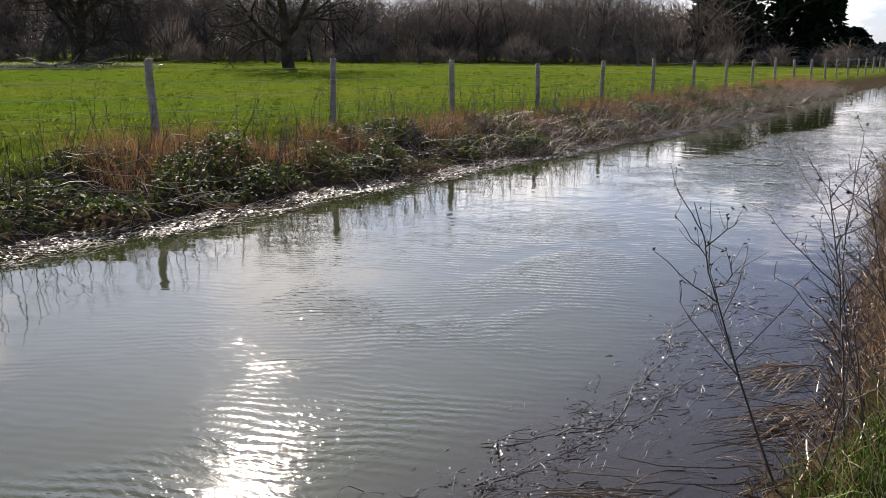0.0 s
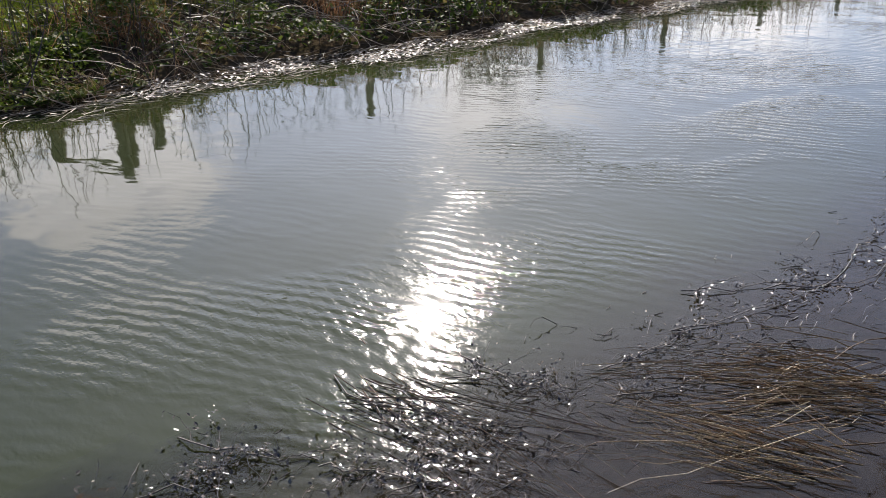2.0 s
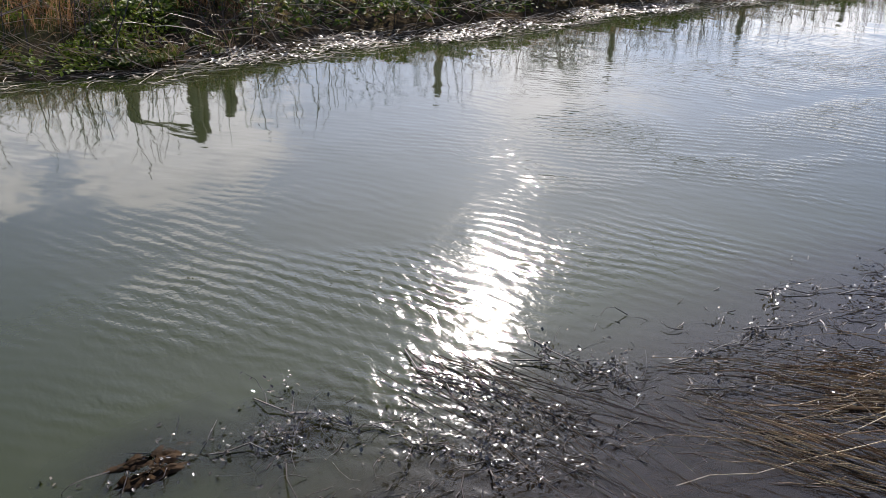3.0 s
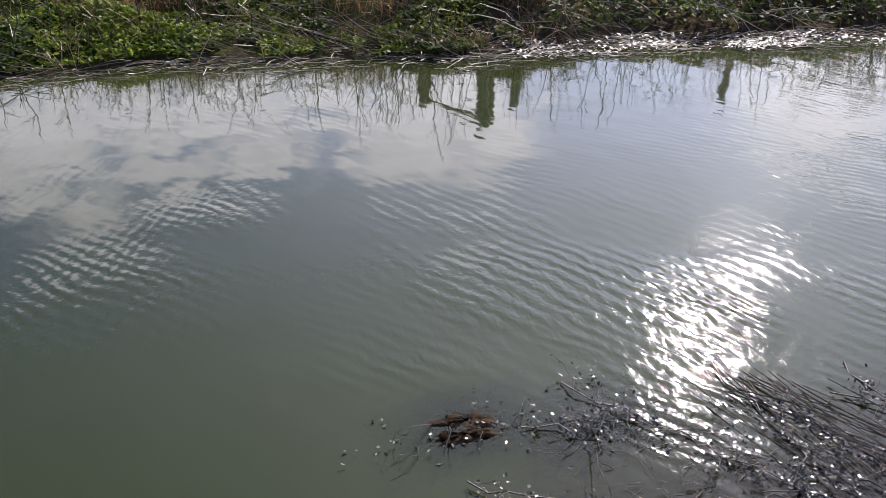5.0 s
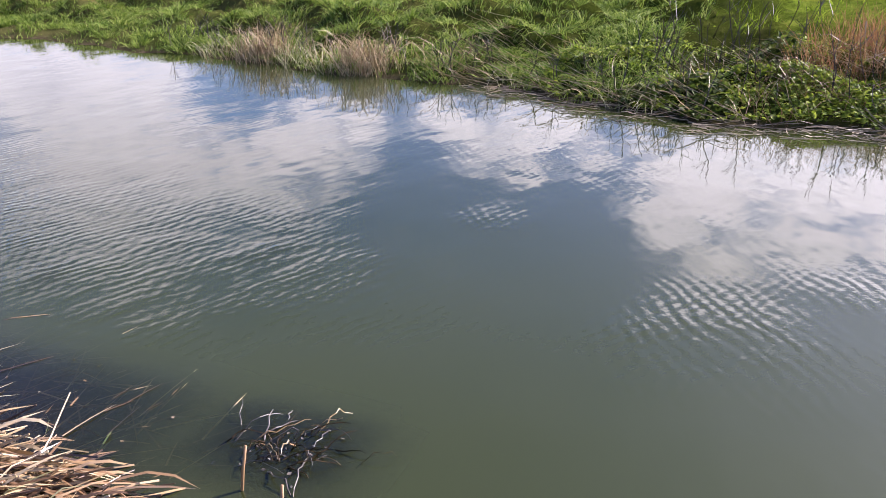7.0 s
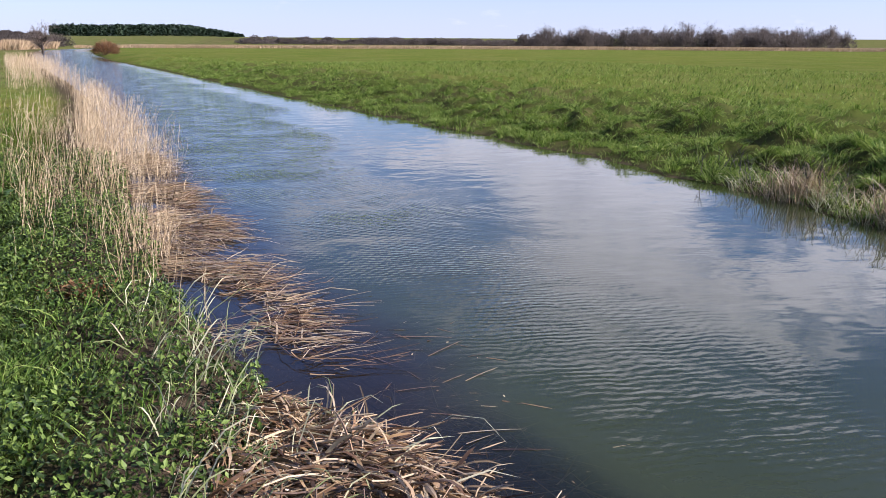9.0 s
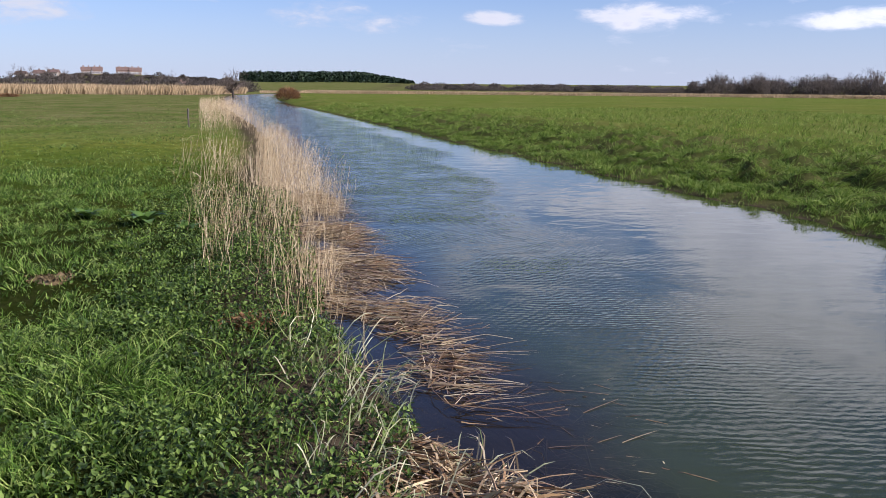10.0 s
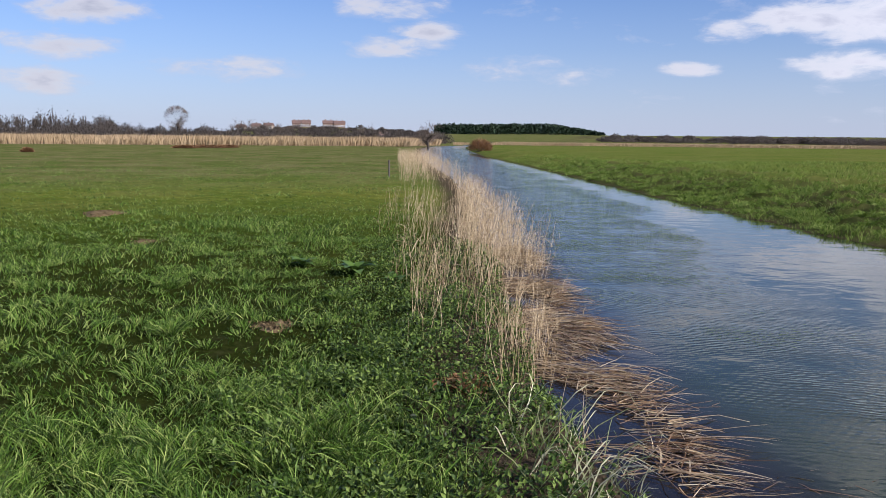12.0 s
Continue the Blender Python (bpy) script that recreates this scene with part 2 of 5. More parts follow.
def ground_material():
    m = bpy.data.materials.new("meadow")
    m.use_nodes = True
    t = m.node_tree
    p = t.nodes["Principled BSDF"]
    p.inputs["Roughness"].default_value = 0.9
    p.inputs["Specular IOR Level"].default_value = 0.0
    co = t.nodes.new("ShaderNodeTexCoord").outputs["Object"]

    def noise_at(scale, detail=6.0, rough=0.65):
        n = node(t, "ShaderNodeTexNoise", Scale=scale, Detail=detail, Roughness=rough)
        t.links.new(co, n.inputs["Vector"])
        return n.outputs[0]

    grass = ramp(t, noise_at(2.6, 12.0, 0.85), [(0.34, (0.028, 0.042, 0.007)), (0.5, (0.092, 0.128, 0.016)), (0.66, (0.175, 0.200, 0.036))])
    broad = ramp(t, noise_at(0.09, 5.0), [(0.35, (0.78, 0.98, 0.65)), (0.50, (1.0, 1.0, 0.95)), (0.66, (1.25, 1.05, 1.0))])
    grass = mix(t, 1.0, grass, broad, "MULTIPLY")
    soil = ramp(t, noise_at(9.0, 8.0), [(0.35, (0.035, 0.027, 0.017)), (0.65, (0.10, 0.075, 0.048))])
    att = t.nodes.new("ShaderNodeAttribute")
    att.attribute_name = "bare"
    edge = math_node(t, "ADD", att.outputs["Fac"], math_node(t, "MULTIPLY", math_node(t, "SUBTRACT", noise_at(4.0), 0.5), 0.9), clamp=True)
    # near-black thatch: the shade between grass blades is put into its colour
    shaded_thatch = ramp(t, noise_at(14.0, 8.0), [(0.35, (0.004, 0.006, 0.002)), (0.65, (0.018, 0.022, 0.006))])
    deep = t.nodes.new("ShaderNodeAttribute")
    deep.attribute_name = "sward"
    grass = mix(t, deep.outputs["Fac"], grass, shaded_thatch)
    tired = t.nodes.new("ShaderNodeAttribute")
    tired.attribute_name = "tired"
    olive = ramp(t, noise_at(0.22, 8.0, 0.7), [(0.40, (0.072, 0.092, 0.022)), (0.60, (0.135, 0.120, 0.050))])
    grass = mix(t, tired.outputs["Fac"], grass, olive)
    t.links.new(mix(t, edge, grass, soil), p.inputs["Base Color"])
    b = node(t, "ShaderNodeBump", Strength=0.8, Distance=0.06)
    t.links.new(noise_at(7.0, 8.0, 0.75), b.inputs["Height"])
    t.links.new(b.outputs[0], p.inputs["Normal"])
    return m


def water_material():
    m = bpy.data.materials.new("river_water")
    m.use_nodes = True
    t = m.node_tree
    t.nodes.remove(t.nodes["Principled BSDF"])
    co = t.nodes.new("ShaderNodeTexCoord").outputs["Object"]

    def noise_at(scale, detail, dist=0.0, angle=0.0, stretch=1.0):
        mp = t.nodes.new("ShaderNodeMapping")
        mp.inputs["Rotation"].default_value = (0, 0, radians(angle))
        mp.inputs["Scale"].default_value = (1.0, stretch, 1.0)
        t.links.new(co, mp.inputs["Vector"])
        w = node(t, "ShaderNodeTexNoise", Scale=scale, Detail=detail, Roughness=0.5, Distortion=dist)
        t.links.new(mp.outputs[0], w.inputs["Vector"])
        return w.outputs[0]

    def trait(name):
        a = t.nodes.new("ShaderNodeAttribute")
        a.attribute_name = name
        return a.outputs["Fac"]

    # silty green water
    col = ramp(t, noise_at(0.35, 3.0), [(0.35, (0.022, 0.029, 0.009)), (0.65, (0.030, 0.036, 0.013))])
    silt = t.nodes.new("ShaderNodeBsdfDiffuse")
    t.links.new(mix(t, trait("shallow"), col, (0.032, 0.024, 0.017)), silt.inputs[0])
    # trains of wind ripples, crossing in places, over a slow swell
    def train(angle, scale, bend):
        mp = t.nodes.new("ShaderNodeMapping")
        mp.inputs["Rotation"].default_value = (0, 0, radians(-angle))
        t.links.new(co, mp.inputs["Vector"])
        w = node(t, "ShaderNodeTexWave", Scale=scale, Distortion=bend, Detail=2.0, Detail_Scale=0.55, Detail_Roughness=0.55)
        w.wave_type, w.bands_direction, w.wave_profile = "BANDS", "X", "SIN"
        t.links.new(mp.outputs[0], w.inputs["Vector"])
        return w.outputs["Fac"]

    gusts = ramp(t, noise_at(1.1, 3.0, 0.6), [(0.36, 0.15), (0.62, 1.0)])
    turn_ = ramp(t, noise_at(0.5, 2.0, 0.4), [(0.42, 0.0), (0.58, 1.0)])
    one = math_node(t, "ADD", math_node(t, "MULTIPLY", train(38, 4.4, 7.0), turn_), math_node(t, "MULTIPLY", train(22, 3.8, 7.0), math_node(t, "SUBTRACT", 1.0, turn_)))
    cross = math_node(t, "MULTIPLY", train(-22, 4.6, 8.0), trait("crossed"))
    fine = math_node(t, "MULTIPLY", noise_at(17.0, 2.0, 0.3, -62, 0.5), 2.2)
    chop = math_node(t, "MULTIPLY", math_node(t, "MULTIPLY", noise_at(4.5, 3.0, 0.3, -65, 0.4), trait("windy")), 6.5)
    sparkle = math_node(t, "MULTIPLY", noise_at(44.0, 2.0, 0.2, -50, 0.7), 1.1)
    fine = math_node(t, "ADD", fine, sparkle)
    lively = math_node(t, "MULTIPLY", trait("ripple"), gusts)
    ripples = math_node(t, "MULTIPLY", math_node(t, "ADD", math_node(t, "ADD", one, cross), fine), lively)
    height = math_node(t, "ADD", math_node(t, "ADD", ripples, chop), math_node(t, "MULTIPLY", noise_at(2.2, 2.0, 0.0, 30, 0.7), 2.2))
    b = node(t, "ShaderNodeBump", Strength=1.0, Distance=WAVE)
    t.links.new(height, b.inputs["Height"])
    gloss = node(t, "ShaderNodeBsdfGlossy", Roughness=0.032)
    gloss.inputs[0].default_value = (1, 1, 1, 1)
    fres = node(t, "ShaderNodeFresnel", IOR=1.333)
    for n in (gloss, fres):
        t.links.new(b.outputs[0], n.inputs["Normal"])
    # where it is shallow the water is clear enough to see the bed and drowned plants
    clear = t.nodes.new("ShaderNodeBsdfTransparent")
    clear.inputs[0].default_value = (0.62, 0.53, 0.38, 1)
    body = t.nodes.new("ShaderNodeMixShader")
    t.links.new(math_node(t, "MULTIPLY", trait("clarity"), 0.72, clamp=True), body.inputs[0])
    t.links.new(silt.outputs[0], body.inputs[1])
    t.links.new(clear.outputs[0], body.inputs[2])
    out = t.nodes.new("ShaderNodeMixShader")
    t.links.new(fres.outputs[0], out.inputs[0])
    t.links.new(body.outputs[0], out.inputs[1])
    # a faint broad lobe for the finest capillary waves
    haze = node(t, "ShaderNodeBsdfGlossy", Roughness=0.13)
    t.links.new(b.outputs[0], haze.inputs["Normal"])
    sheen = node(t, "ShaderNodeMixShader", Fac=0.05)
    t.links.new(gloss.outputs[0], sheen.inputs[1])
    t.links.new(haze.outputs[0], sheen.inputs[2])
    t.links.new(sheen.outputs[0], out.inputs[2])
    t.links.new(out.outputs[0], t.nodes["Material Output"].inputs["Surface"])
    return m


WAVE = 0.0029
GROUND = ground_material()
WATER = water_material()


# ---------------------------------------------------------------- mesh helpers
def mesh_of(name, verts, faces, mat, smooth=False):
    """A mesh from arrays of places and of equal-sized faces."""
    v, f = np.asarray(verts, np.float32), np.asarray(faces, np.int32)
    me = bpy.data.meshes.new(name)
    me.vertices.add(len(v))
    me.vertices.foreach_set("co", v.ravel())
    k = f.shape[1]
    me.loops.add(f.size)
    me.loops.foreach_set("vertex_index", f.ravel())
    me.polygons.add(len(f))
    me.polygons.foreach_set("loop_start", np.arange(0, f.size, k, dtype=np.int32))
    me.polygons.foreach_set("loop_total", np.full(len(f), k, np.int32))
    me.polygons.foreach_set("use_smooth", np.full(len(f), smooth, bool))
    me.materials.append(mat)
    me.update(calc_edges=True)
    return me


def attribute(me, name, values):
    a = me.attributes.new(name, "FLOAT", "POINT")
    a.data.foreach_set("value", np.asarray(values, np.float32))


def part(name, me, parent=None, label=""):
    ob = new(name, me)
    if parent is not None:
        ob.parent = parent
    if label:
        tagged(ob, label)
    return ob


def join(pieces):
    """Stack (verts, faces) pieces into one pair of arrays."""
    vs, fs, n = [], [], 0
    for v, f in pieces:
        v, f = np.asarray(v, float), np.asarray(f, int)
        vs.append(v)
        fs.append(f + n)
        n += len(v)
    return np.concatenate(vs), np.concatenate(fs)


def blades(base, tip, width, rng, bow=0.12, joints=3):
    """Grass-like blades from base to tip points: a ribbon of joints - 1 quads closed by a point, as triangles."""
    base, tip = np.asarray(base, float), np.asarray(tip, float)
    n = len(base)
    along = tip - base
    length = np.linalg.norm(along, axis=1, keepdims=True)
    turn = rng.uniform(0, 2 * np.pi, n)
    side = np.stack([np.cos(turn), np.sin(turn), np.zeros(n)], 1)
    side -= along * ((side * along).sum(1, keepdims=True) / np.maximum(length ** 2, 1e-9))
    side /= np.maximum(np.linalg.norm(side, axis=1, keepdims=True), 1e-6)
    w = np.broadcast_to(np.asarray(width, float).reshape(-1, 1), (n, 1)) * 0.5
    bend = np.stack([-along[:, 1], along[:, 0], 0 * turn], 1) * rng.uniform(-bow, bow, (n, 1))
    bend[:, 2] += (length[:, 0] * bow * 0.8)
    rows = []
    for k in range(joints):
        u = k / joints
        mid = base + along * u + bend * (4 * u * (1 - u))
        ww = w * (1 - 0.45 * u)
        rows += [mid - side * ww, mid + side * ww]
    rows.append(tip)
    v = np.stack(rows, 1).reshape(-1, 3)
    m = 2 * joints + 1
    tri = []
    for k in range(joints - 1):
        a = 2 * k
        tri += [(a, a + 1, a + 3), (a, a + 3, a + 2)]
    tri.append((m - 3, m - 2, m - 1))
    f = (np.arange(n)[:, None, None] * m + np.array(tri)[None]).reshape(-1, 3)
    return v, f


def tubes(lines, radius, sides=3, taper=0.4):
    """Thin tubes along polylines of one common length: lines is (n, k, 3). Triangles."""
    lines = np.asarray(lines, float)
    n, k, _ = lines.shape
    tan = np.gradient(lines, axis=1)
    tan /= np.maximum(np.linalg.norm(tan, axis=2, keepdims=True), 1e-9)
    ref = np.where(np.abs(tan[..., 2:3]) > 0.9, np.array([1.0, 0, 0]), np.array([0, 0, 1.0]))
    a = np.cross(tan, ref)
    a /= np.maximum(np.linalg.norm(a, axis=2, keepdims=True), 1e-9)
    b = np.cross(tan, a)
    r = np.broadcast_to(np.asarray(radius, float).reshape(-1, 1), (n, 1)) * np.linspace(1, taper, k)[None]
    ring = [lines + (a * math.cos(2 * math.pi * s / sides) + b * math.sin(2 * math.pi * s / sides)) * r[..., None] for s in range(sides)]
    v = np.stack(ring, 2).reshape(-1, 3)
    tri = []
    for j in range(k - 1):
        for s in range(sides):
            p, q = j * sides + s, j * sides + (s + 1) % sides
            tri += [(p, q, q + sides), (p, q + sides, p + sides)]
    for s in range(1, sides - 1):
        tri.append(((k - 1) * sides, (k - 1) * sides + s, (k - 1) * sides + s + 1))
    f = (np.arange(n)[:, None, None] * (k * sides) + np.array(tri)[None]).reshape(-1, 3)
    return v, f


def bent(start, end, rng, joints=5, sag=0.1, wild=0.06):
    """Polylines from start to end points with a common sideways bow and small kinks."""
    start, end = np.asarray(start, float), np.asarray(end, float)
    n = len(start)
    u = np.linspace(0, 1, joints)[None, :, None]
    length = np.linalg.norm(end - start, axis=1)[:, None, None]
    off = rng.normal(0, 1, (n, 1, 3)) * sag * length * (4 * u * (1 - u))
    kink = rng.normal(0, 1, (n, joints, 3)) * wild * length * u
    kink[:, -1] = 0
    return start[:, None] * (1 - u) + end[:, None] * u + off + kink


def leaves(centres, size, rng, tilt=0.9, long=1.5):
    """Small folded leaves: two triangles each side of a midrib, pointed."""
    c = np.asarray(centres, float)
    n = len(c)
    s = np.broadcast_to(np.asarray(size, float).reshape(-1, 1), (n, 1))
    turn = rng.uniform(0, 2 * np.pi, n)
    pitch = rng.normal(0, tilt, n) * 0.6
    ahead = np.stack([np.cos(turn) * np.cos(pitch), np.sin(turn) * np.cos(pitch), np.sin(pitch)], 1)
    side = np.stack([-np.sin(turn), np.cos(turn), rng.normal(0, tilt * 0.45, n)], 1)
    side /= np.linalg.norm(side, axis=1, keepdims=True)
    up = np.cross(ahead, side)
    v = np.stack([c - ahead * s * 0.5 * long, c + side * s * 0.5 + up * s * 0.12, c - side * s * 0.5 + up * s * 0.12, c + ahead * s * 0.5 * long], 1).reshape(-1, 3)
    f = (np.arange(n)[:, None, None] * 4 + np.array([(0, 3, 1), (0, 2, 3)])[None]).reshape(-1, 3)
    return v, f


def stuff(name, pieces, mat, label, category, smooth=False):
    v, f = join(pieces) if isinstance(pieces, list) else pieces
    return tagged(new(name, mesh_of(name, v, f, mat, smooth)), label, category, kind="stuff")

# ---------------------------------------------------------------- lie of the land
FAR_X = np.array([-900, -420, -208, -130, -90, -48, -29, -14, -9.5, -5, -2.6, -1.1, 1, 5.8, 10.8, 16, 22.6, 36, 46, 100, 400, 1000.0])
FAR_Y = np.array([330, 110, 35.5, 23, 17.3, 13.2, 11.0, 9.6, 9.15, 8.25, 7.75, 7.2, 6.95, 6.5, 6.0, 5.3, 4.5, 3.9, 3.2, -1, -60, -200.0])
NEAR_X = np.array([-900, -420, -200, -150, -116, -73, -63, -42, -26, -18, -13, -8, -6.2, -4.7, -3.4, -2, 0, 2, 3.5, 6.5, 14, 30, 46, 100, 400, 1000.0])
NEAR_Y = np.array([322, 101, 25.0, 17.5, 13.5, 8.7, 7.9, 6.2, 4.5, 3.2, 2.5, 1.72, 1.5, 1.42, 1.15, 0.85, 0.72, 0.52, 0.27, 0.2, 0.45, -0.6, -2.0, -7, -67, -208.0])


def smooth_line(xs, ys):
    grid = np.concatenate([np.linspace(-900, -60, 400), np.linspace(-59.9, 60, 1200), np.linspace(60.5, 1000, 300)])
    vals = np.interp(grid, xs, ys)
    for _ in range(6):
        vals[1:-1] = (vals[:-2] + 2 * vals[1:-1] + vals[2:]) / 4
    return grid, vals


FAR_LINE, NEAR_LINE = smooth_line(FAR_X, FAR_Y), smooth_line(NEAR_X, NEAR_Y)


def wobble(x, seed, a=0.10):
    return a * (np.sin(1.7 * x + seed) + 0.6 * np.sin(4.1 * x + 2.3 * seed) + 0.4 * np.sin(9.3 * x + 1.1 * seed))


def far_y(x):
    return np.interp(x, *FAR_LINE) + wobble(np.asarray(x, float), 0.7, 0.09)


def near_y(x):
    return np.interp(x, *NEAR_LINE) + wobble(np.asarray(x, float), 2.9, 0.06)


def ease(u):
    u = np.clip(u, 0, 1)
    return u * u * (3 - 2 * u)


def height(x, y):
    """Ground height over the water, as arrays."""
    x, y = np.asarray(x, float), np.asarray(y, float)
    df, dn = y - far_y(x), near_y(x) - y
    right = ease((x + 1.5) / 4.0)
    lump = 0.05 * np.sin(2.3 * x + 1.1 * y) * np.sin(1.9 * y - 0.8 * x) + 0.03 * np.sin(5.1 * x - 2.2 * y) * np.sin(4.3 * y + 1.3 * x)
    steep = (0.54 - 0.10 * ease((x - 9) / 8)) * (0.5 * ease((df + 0.05) / 2.8) + 0.5 * np.clip((df + 0.05) / 2.8, 0, 1)) - 0.10 * ease((df - 3) / 8)
    low = 0.08 * ease((df + 0.05) / 0.5) + 0.25 * ease((df - 0.2) / 3.2)
    far = right * steep + (1 - right) * low + lump * ease((df - 0.1) / 0.9) * (1 - 0.7 * ease((df - 3) / 4))
    # grazed tussocks on the low bank
    hum = 0.6 * np.sin(2.6 * x + 1.7 * np.sin(2.3 * y)) * np.sin(3.1 * y + 1.3 * np.sin(1.9 * x)) + 0.45 * np.sin(6.7 * x + 2.1 * np.sin(3.9 * y)) * np.sin(7.9 * y + 1.8 * np.sin(5.3 * x))
    far = far + (1 - right) * 0.30 * np.maximum(hum, 0) * ease((df - 0.25) / 1.3) * (1 - ease((df - 6) / 9))
    near = 0.10 * ease((dn + 0.08) / 0.5) + 0.04 * ease((dn - 1) / 4) + 0.5 * lump * ease(dn / 0.6)
    inside = np.minimum(-df, -dn)
    bed = -0.7 * ease(inside / 1.6) - 0.02
    h = np.where(df > 0, far, np.where(dn > 0, near, bed))
    # low rises far off to the west
    h = h + 9.0 * np.exp(-(((x + 900) / 260) ** 2 + ((y - 235) / 150) ** 2))
    h = h + 11.5 * np.exp(-(((x + 780) / 130) ** 2 + ((y + 10) / 110) ** 2))
    h = h + 14.0 * ease((np.hypot(x, y) - 1100) / 900)
    return h


def axis_lines(lo, hi, step, grow, reach):
    mid = list(np.arange(lo, hi + 1e-6, step))
    a, s = [], step
    p = hi
    while p < reach:
        s *= 1 + grow
        p += s
        a.append(p)
    b, s, p = [], step, lo
    while p > -reach:
        s *= 1 + grow
        p -= s
        b.append(p)
    return np.array(b[::-1] + mid + a)


def build_ground():
    xs, ys = axis_lines(-13, 13, 0.2, 0.04, 2600), axis_lines(-1.2, 11.5, 0.13, 0.055, 2600)
    X, Y = np.meshgrid(xs, ys, indexing="ij")
    Z = height(X, Y)
    v = np.stack([X, Y, Z], 2).reshape(-1, 3)
    i = np.arange(len(xs) * len(ys)).reshape(len(xs), len(ys))
    f = np.stack([i[:-1, :-1], i[1:, :-1], i[1:, 1:], i[:-1, 1:]], 2).reshape(-1, 4)
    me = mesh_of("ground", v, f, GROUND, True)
    x, y = v[:, 0], v[:, 1]
    df, dn = y - far_y(x), near_y(x) - y
    right = ease((x + 1.5) / 4.0)
    bare_far = right * (1 - ease((df - 0.5 - 0.9 * ease((x - 2.5) / 2)) / 1.2)) + (1 - right) * (1 - ease((df + 0.05) / 0.3))
    bare_near = 1 - ease((dn - 0.5) / 0.7)
    reedy = ease((np.hypot(x, y) - 185) / 12) * (1 - ease((np.hypot(x, y) - 300) / 10)) * (x < 0) * (y < 0.14 * -x)
    attribute(me, "bare", np.maximum(0.9 * reedy * (dn > 3), np.where(df > -0.2, bare_far, np.where(dn > -0.2, bare_near, 1.0))))
    # "sward" weights the painted blade shade, fading with distance on both banks
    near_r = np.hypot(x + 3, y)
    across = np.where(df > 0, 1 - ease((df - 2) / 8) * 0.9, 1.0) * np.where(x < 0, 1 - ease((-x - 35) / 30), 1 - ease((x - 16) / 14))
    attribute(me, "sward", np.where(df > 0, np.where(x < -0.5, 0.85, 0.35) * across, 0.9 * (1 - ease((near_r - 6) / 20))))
    attribute(me, "tired", np.where(dn > 0, ease((near_r - 10) / 34) * 0.92, np.maximum(0.45 * ease((-x - 2) / 8), 0.95 * ease((np.hypot(x, y) - 150) / 150))))
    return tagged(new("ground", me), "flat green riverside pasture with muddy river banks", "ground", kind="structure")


def build_water():
    xs, ys = axis_lines(-11, 10, 0.14, 0.06, 1100), axis_lines(0.0, 8.5, 0.12, 0.07, 420)
    X, Y = np.meshgrid(xs, ys, indexing="ij")
    v = np.stack([X, Y, 0 * X], 2).reshape(-1, 3)
    i = np.arange(len(xs) * len(ys)).reshape(len(xs), len(ys))
    f = np.stack([i[:-1, :-1], i[1:, :-1], i[1:, 1:], i[:-1, 1:]], 2).reshape(-1, 4)
    me = mesh_of("river", v, f, WATER, True)
    x, y = v[:, 0], v[:, 1]
    out = y - near_y(x)
    shoal = 1 - ease((out - 0.25 - 0.45 * ease((x - 0.1) / 0.8) - 0.3 * ease((-2.3 - x) / 0.6)) / 0.9)
    attribute(me, "shallow", shoal)
    clear = 0.8 * shoal
    for cx, cy, sx, sy in ((0.58, 2.15, 0.24, 0.16), (-1.84, 2.12, 0.34, 0.24), (0.95, 2.0, 0.28, 0.2), (-2.9, 2.0, 0.8, 0.35)):
        clear = np.maximum(clear, np.exp(-((x - cx) / sx) ** 4 - ((y - cy) / sy) ** 4))
    attribute(me, "clarity", clear)
    gust = np.full(len(x), 0.05)
    for cx, cy, sx, sy, a in ((1.8, 2.8, 1.0, 0.9, 1.0), (4.5, 2.9, 1.8, 1.3, 0.9), (2.9, 2.3, 0.9, 0.7, 0.9), (1.05, 3.1, 0.6, 0.6, 1.0), (6.5, 3.2, 2.0, 1.3, 0.8),
                              (0.9, 2.7, 0.5, 0.5, 0.8), (-0.45, 3.5, 0.42, 0.42, 0.9), (0.05, 4.05, 0.35, 0.3, 0.7), (-0.75, 3.35, 0.25, 0.35, 0.8), (1.4, 1.75, 0.4, 0.75, 1.2), (1.9, 2.6, 0.45, 0.8, 1.1),
                              (-2.7, 3.3, 0.75, 0.55, 1.0), (-3.3, 2.9, 0.6, 0.45, 0.9), (-3.4, 3.7, 0.6, 0.5, 0.8), (-4.7, 3.6, 1.1, 0.8, 0.65), (-1.9, 4.45, 0.25, 0.2, 0.6),
                              (-6.4, 3.8, 1.1, 0.9, 0.7), (-8.4, 4.0, 1.8, 1.2, 0.8)):
        gust = np.maximum(gust, a * np.exp(-((x - cx) / sx) ** 2 - ((y - cy) / sy) ** 2))
    lee = np.interp(x, (-60, -40, -24, -15, -11.3, -9, 9, 60), (0.7, 0.9, 1.3, 2.7, 3.4, 4.6, 1.8, 1.8)) + 0.25 * np.sin(x * 0.9)
    open_reach = ease((far_y(x) - y - lee) / 0.9)
    gust = np.maximum(gust, np.maximum(ease((-x - 7.5) / 4), ease((x - 7) / 8)) * 0.9 * open_reach)
    attribute(me, "ripple", gust)
    attribute(me, "windy", np.maximum(ease((-x - 8.5) / 5), ease((x - 9) / 8)) * open_reach)
    attribute(me, "crossed", np.maximum(ease((0.8 - x) / 1.5) * 0.8, 0.5 * np.exp(-((x - 1.7) / 0.6) ** 2 - ((y - 2.2) / 0.9) ** 2)))
    return tagged(new("river", me), "murky green river water with wind ripples", "river", kind="structure")


build_ground()
build_water()

